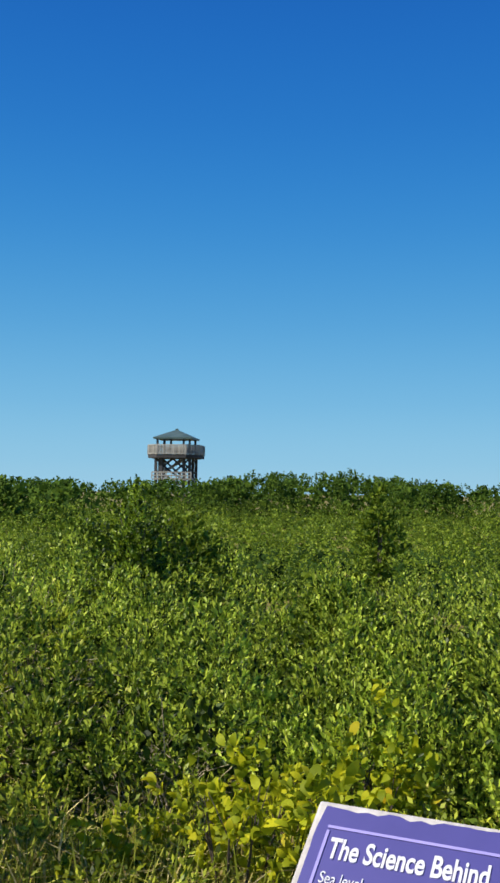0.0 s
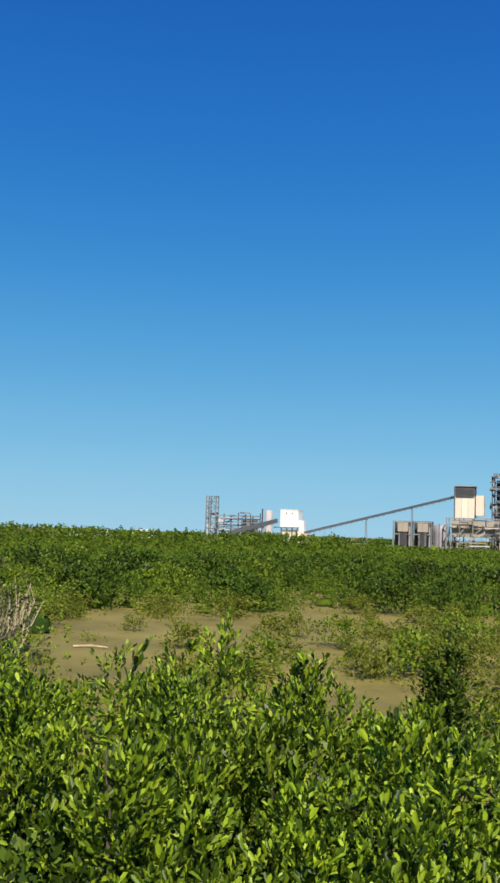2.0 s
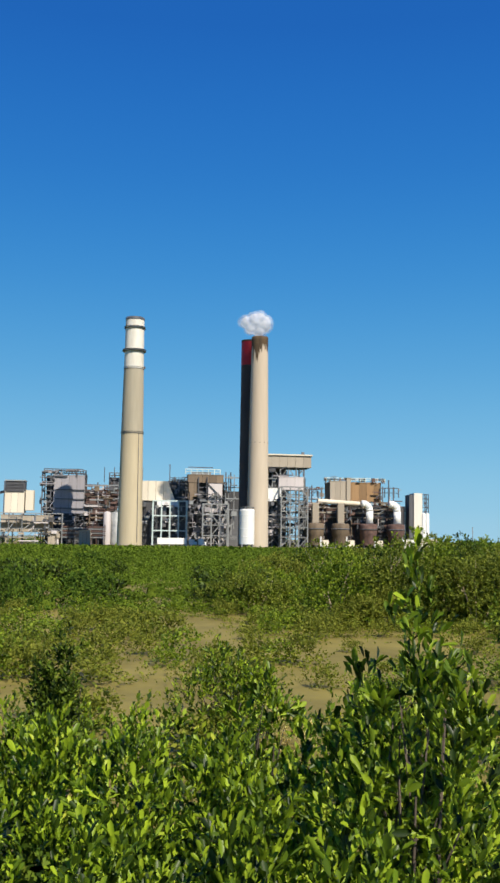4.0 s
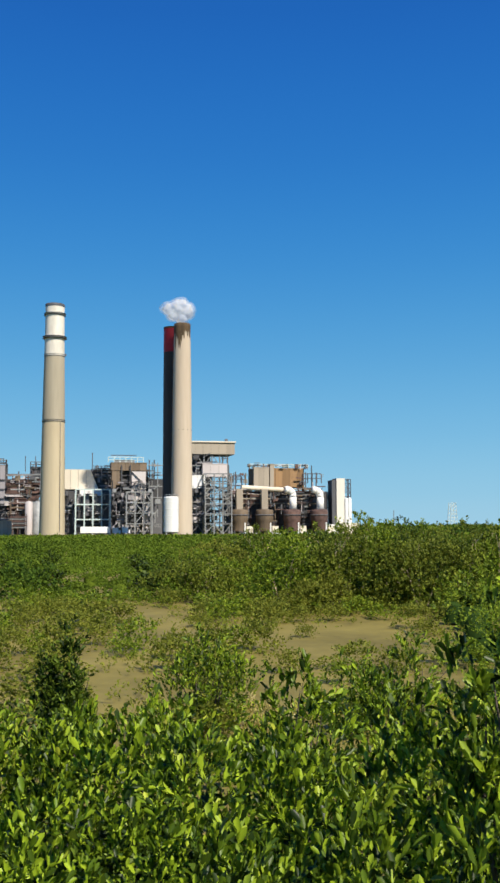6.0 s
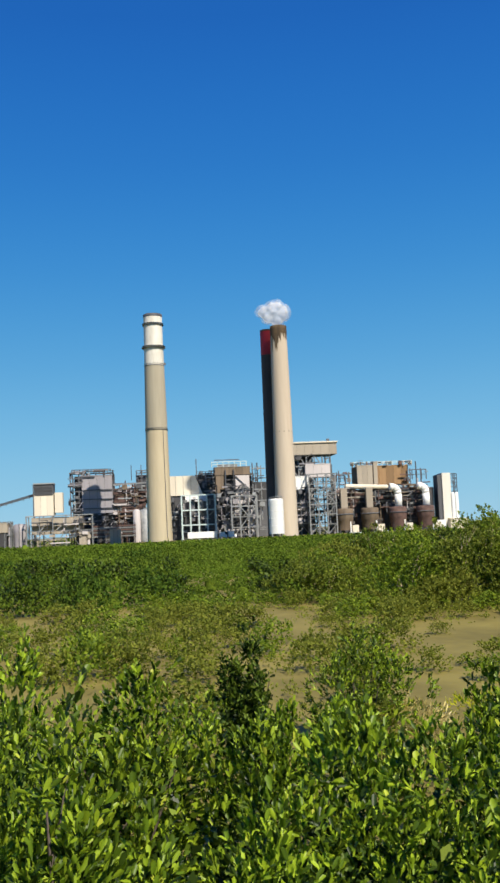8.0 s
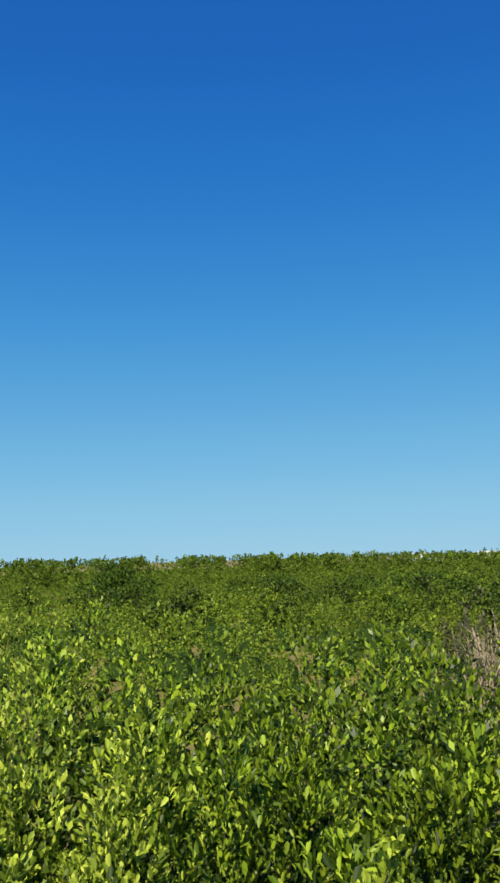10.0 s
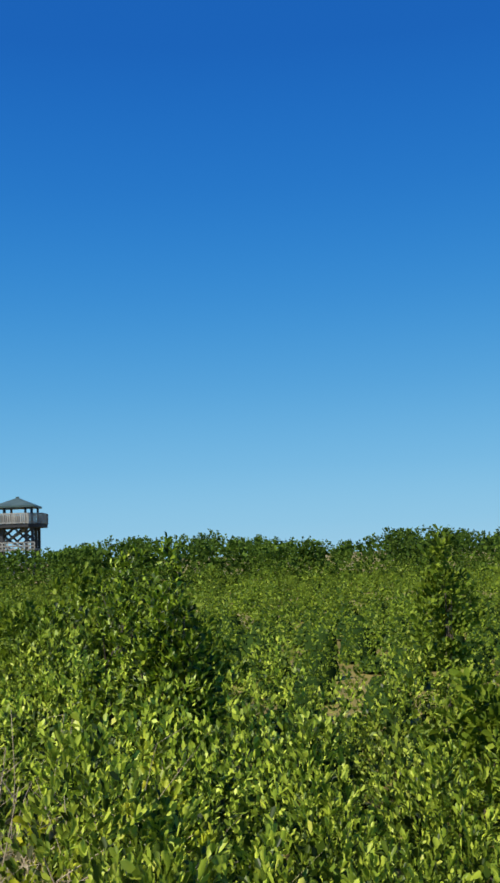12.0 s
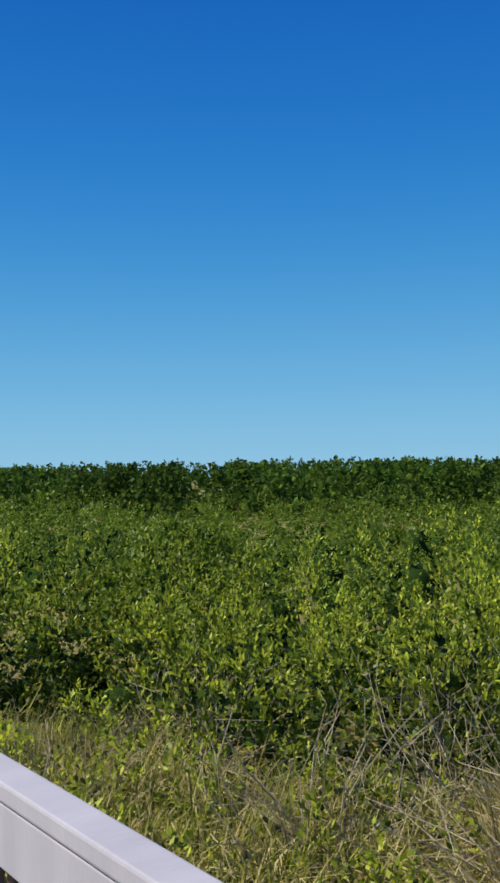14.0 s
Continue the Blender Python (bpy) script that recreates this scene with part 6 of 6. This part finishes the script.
            for p in pts[1:-1]:
                bmesh.ops.create_uvsphere(bm, u_segments=18, v_segments=10, radius=2.6, matrix=Matrix.Translation((p[0], 0, p[1])))
            for f in bm.faces:
                f.smooth = True
            elbow = part("elbow_duct", bm, M_WHITE, hop, "white elbow duct")
            lathe("flange", elbow, M_STEEL, [(2.7, 13.8), (3.1, 13.8), (3.1, 14.3), (2.7, 14.3)], (0.9, 0), 18)
        skid = thing("pump_skid", "pale pump skid beneath the hoppers", "pump", "pumps", at=(x + 5, y - 24, GZ))
        box("housing", skid, M_CREAM, -2.2, 2.2, -1.5, 1.5, 0.4, 5.5)
        box("base", skid, M_STEEL_TEAL, -5, 5, -2, 2, 0, 0.38)
        bar("riser", skid, M_WHITE, (-3.2, 0, 0.4), (-3.2, 0, 8), 0.8)
    end = thing("absorber_tower", "tall white-panelled tower with dark side and ladder cage", "tower", at=(4.6, 0, 0))
    slab("front_panel", end, M_STACK_WHITE, 204.2, 210.5, y - 6, y + 6, GZ, 36.6)
    slab("dark_side", end, M_STEEL_DARK, 201, 204, y - 5, y + 6, GZ, 35.4)
    for x in (211.5, 214.3):
        lathe("vessel", end, M_WHITE, [(1.3, GZ + 3), (1.3, 21), (0.9, 22), (0.2, 22.4)], (x, y - 6), 16)
    lattice(end, M_STEEL_DARK, 210.8, 216, y - 3, y + 2, 20, 36, 2, 5, 0.5)
    slab("base_building", end, M_CREAM, 207, 220, y - 12, y - 4, GZ, 3.6)
    slab("base_building", end, M_WHITE, 196, 203, y - 13, y - 7, GZ, 2.6)


def left_works():
    """The coal side: conveyor galleries, transfer houses and far structures."""
    t = thing("transfer_house", "tall transfer house with dark upper louvres and cream walls", "transfer house", "transfer houses")
    y = 690
    clad(t, M_CREAM, -84, -70.8, y, y + 14, 17, 31.5, 3)
    slab("louvre_band", t, M_SHADOWED, -83.6, -71.2, y - 0.25, y + 0.1, 31.2, 38.2)
    slab("upper_wall", t, M_STEEL_DARK, -84, -70.8, y + 0.3, y + 14, 32.1, 39.0)
    slab("roof", t, M_STEEL, -84.4, -70.4, y - 0.6, y + 14, 39.1, 39.9)
    for k in range(6):
        slab("louvre", t, M_STEEL_DARK, -83.3, -71.5, y - 0.6, y - 0.3, 32 + k, 32.35 + k)
    slab("side_bin", t, M_CREAM, -70, -64.5, y + 1, y + 9, 19, 33)
    for x in (-84, -78, -70.9):
        bar("leg", t, M_STEEL_DARK, (x, y + 0.5, GZ), (x, y + 0.5, 17), 0.8)
    bar("leg", t, M_STEEL_DARK, (-84.4, y - 0.4, GZ), (-84.4, y - 0.4, 39), 0.7)

    def gallery(name, a, b, w):
        g = thing(name, "long sloping grey conveyor gallery on thin trestles", "conveyor", "conveyors")
        a, b = Vector(a), Vector(b)
        bar("gallery", g, M_CONVEYOR, a, b, w)
        n = int((b - a).length / 4)
        for k in range(1, n):
            p = a.lerp(b, k / n)
            bar("bracket", g, M_STEEL_DARK, p + Vector((0, -0.4, -w * 0.4)), p + Vector((0, -0.4, -w * 0.5 - 1.0)), 0.35)
        for f in (0.42, 0.72):
            p = a.lerp(b, f)
            for s in (-0.8, 0.8):
                bar("trestle", g, M_STEEL, (p.x + s, p.y, GZ), (p.x + s * 0.4, p.y, p.z - w * 0.5), 0.4)
        return g
    gallery("conveyor", (-195, 700, 3.6), (-84, 696, 32.2), 1.7)
    gallery("conveyor", (-257, 706, 1.5), (-218, 705, 12.0), 3.0)
    w = thing("transfer_house", "white boxy transfer house raised on steel legs", "transfer house", "transfer houses")
    y2 = 712
    clad(w, M_WHITE, -217.7, -203.6, y2, y2 + 12, 7.4, 20.2, 3)
    for x in (-217, -212.6, -208.4, -204.2):
        bar("leg", w, M_STEEL, (x, y2 + 1, GZ), (x, y2 + 1, 7.4), 0.8)
    bar("beam", w, M_STEEL_DARK, (-222.5, y2 - 0.5, 7.1), (-202, y2 - 0.5, 7.1), 0.6)
    slab("lean_to", w, M_WHITE, -203.4, -199.6, y2 + 1, y2 + 8, GZ, 12.6)
    slab("low_building", w, M_CREAM, -203, -195.5, y2 - 3, y2 + 6, GZ, 5)
    slab("low_building", w, M_CREAM, -217, -206, y2 + 2, y2 + 8, GZ, 5.6)
    for x in (-212.9, -208.3):
        slab("vent", w, M_STEEL_DARK, x - 0.5, x + 0.5, y2 - 0.2, y2, 17.4, 18.4)
    for x, m in ((-118.2, 0), (-104.4, 1)):
        k = thing("hopper_house", "hopper house of beige panels on a pale steel frame", "hopper house", "hopper houses")
        lattice(k, M_STEEL, x - 6.3, x + 6.3, 676, 684, GZ, 13.6, 3, 2, 0.8, brace=False)
        clad(k, M_BEIGE, x - 3.2, x + 4.0, 675, 682, 6.5, 12.6, 2)
        # Two dark slabs paint in the shade between the frame's columns.
        slab("core", k, M_SHADOWED, x - 6, x + 6, 682.2, 684, GZ, 13)
        slab("opening", k, M_SHADOWED, x - 2.6, x + 3.4, 675.6, 682, GZ + 1, 6)
        slab("side_bin", k, M_CLAD_GREY, x + 4.4, x + 6.2, 676.5, 682, GZ, 10)
    tank = thing("process_tank", "grey steel process tank beside the shed", "tank", at=(-92.5, 680, 0))
    lathe("shell", tank, M_CLAD_GREY, [(4.6, GZ), (4.9, 6), (5.0, 11), (3.5, 11.8), (0.4, 12.2)], sides=24)
    for a in (3.6, 4.7, 5.8):
        bar("strut", tank, M_STEEL, (5.2 * math.cos(a), 5.2 * math.sin(a), GZ), (5.2 * math.cos(a), 5.2 * math.sin(a), 12.5), 0.4)
    far = thing("unloading_works", "far grey pipe rack and column tower", "works", at=(6, 0, 0))
    lattice(far, M_STEEL, -287.5, -279.5, 720, 726, GZ, 30, 2, 8, 0.8)
    for k in range(6):
        bar("pipe", far, M_STEEL if k % 2 else M_STEEL_DARK, (-279.5, 721, 3 + 2.4 * k), (-243, 721, 3 + 2.4 * k), 1.0)
    for k in range(7):
        bar("column", far, M_STEEL_DARK, (-279 + 6 * k, 722, GZ), (-279 + 6 * k, 722, 17.5 - (k % 3)), 0.7)
    fit_out(far, -287, -240, 720, GZ, 18, 50, 16, DARK_TONES + (M_PINKGREY,))
    slab("tank_block", far, M_CLAD_GREY, -259, -247, 723, 730, GZ, 12)
    lathe("vessel", far, M_PINKGREY, [(3.0, GZ), (3.0, 19), (2.0, 20)], (-236, 722), 18)
    bar("mast", far, M_STEEL_DARK, (-241, 721, GZ), (-241, 721, 21), 0.9)
    for k, (x, z) in enumerate(((-300, 1.6), (-338, 1.2), (-352, 1.6))):
        hut = thing("low_building", "low white roof far beyond the scrub", "building", "far low buildings")
        clad(hut, M_WHITE, x - 9, x + 9, 640, 652, GZ, z, 4)


def skyline_marks():
    """Thin masts and a pylon far off, and the crane beside a white dome."""
    for x, z, y in ((233, 21, 745), (272, 17.5, 745), (279, 10, 740)):
        m = thing("mast", "thin grey mast far beyond the works", "mast", "masts", at=(x, y, GZ))
        bar("pole", m, M_STEEL, (0, 0, 0), (0, 0, z), 0.45)
    p = thing("pylon", "pale lattice pylon on the skyline", "pylon", at=(318, 735, GZ))
    for s in (-1, 1):
        for e in (-1, 1):
            bar("leg", p, M_STEEL_TEAL, (s * 3.4, e * 3.4, 0), (s * 2.0, e * 2.0, 24), 0.4)
    for k in range(8):
        z = 3 * k
        for e in (-1, 1):
            bar("brace", p, M_STEEL_TEAL, (-3.3 + 0.17 * k, e * 3.2, z), (3.1 - 0.17 * k, e * 3.0, z + 3), 0.28)
            bar("beam", p, M_STEEL_TEAL, (-3.3 + 0.17 * k, e * 3.2, z), (3.3 - 0.17 * k, e * 3.2, z), 0.28)
    b = radians(62.3)
    cx, cy = -690 * math.sin(b), 690 * math.cos(b)
    c = thing("shore_crane", "slim dark crane boom far off on the skyline", "crane", at=(cx, cy, GZ))
    c.rotation_euler = (0, 0, b)
    bar("tower", c, M_STEEL_DARK, (0, 0, 0), (0, 0, 17), 0.9)
    bar("boom", c, M_STEEL_DARK, (-9, 0, 4), (0.6, 0, 17), 0.6)
    bar("stay", c, M_STEEL_DARK, (0, 0, 17), (6, 0, 6), 0.3)
    bar("base", c, M_STEEL, (-2, 0, 1), (3, 0, 1), 2.5)
    d = thing("storage_dome", "low white storage dome behind the scrub", "dome", at=(cx + 7 * math.cos(b), cy + 7 * math.sin(b), GZ))
    lathe("shell", d, M_CREAM, [(6.5, 0), (6.5, 7.5), (5.6, 9.5), (3.6, 10.9), (0.3, 11.4)], sides=24)


stack_one()
stack_two()
steam_plume()
boiler_one()
low_yard()
middle_block()
boiler_two()
right_block()
left_works()
skyline_marks()
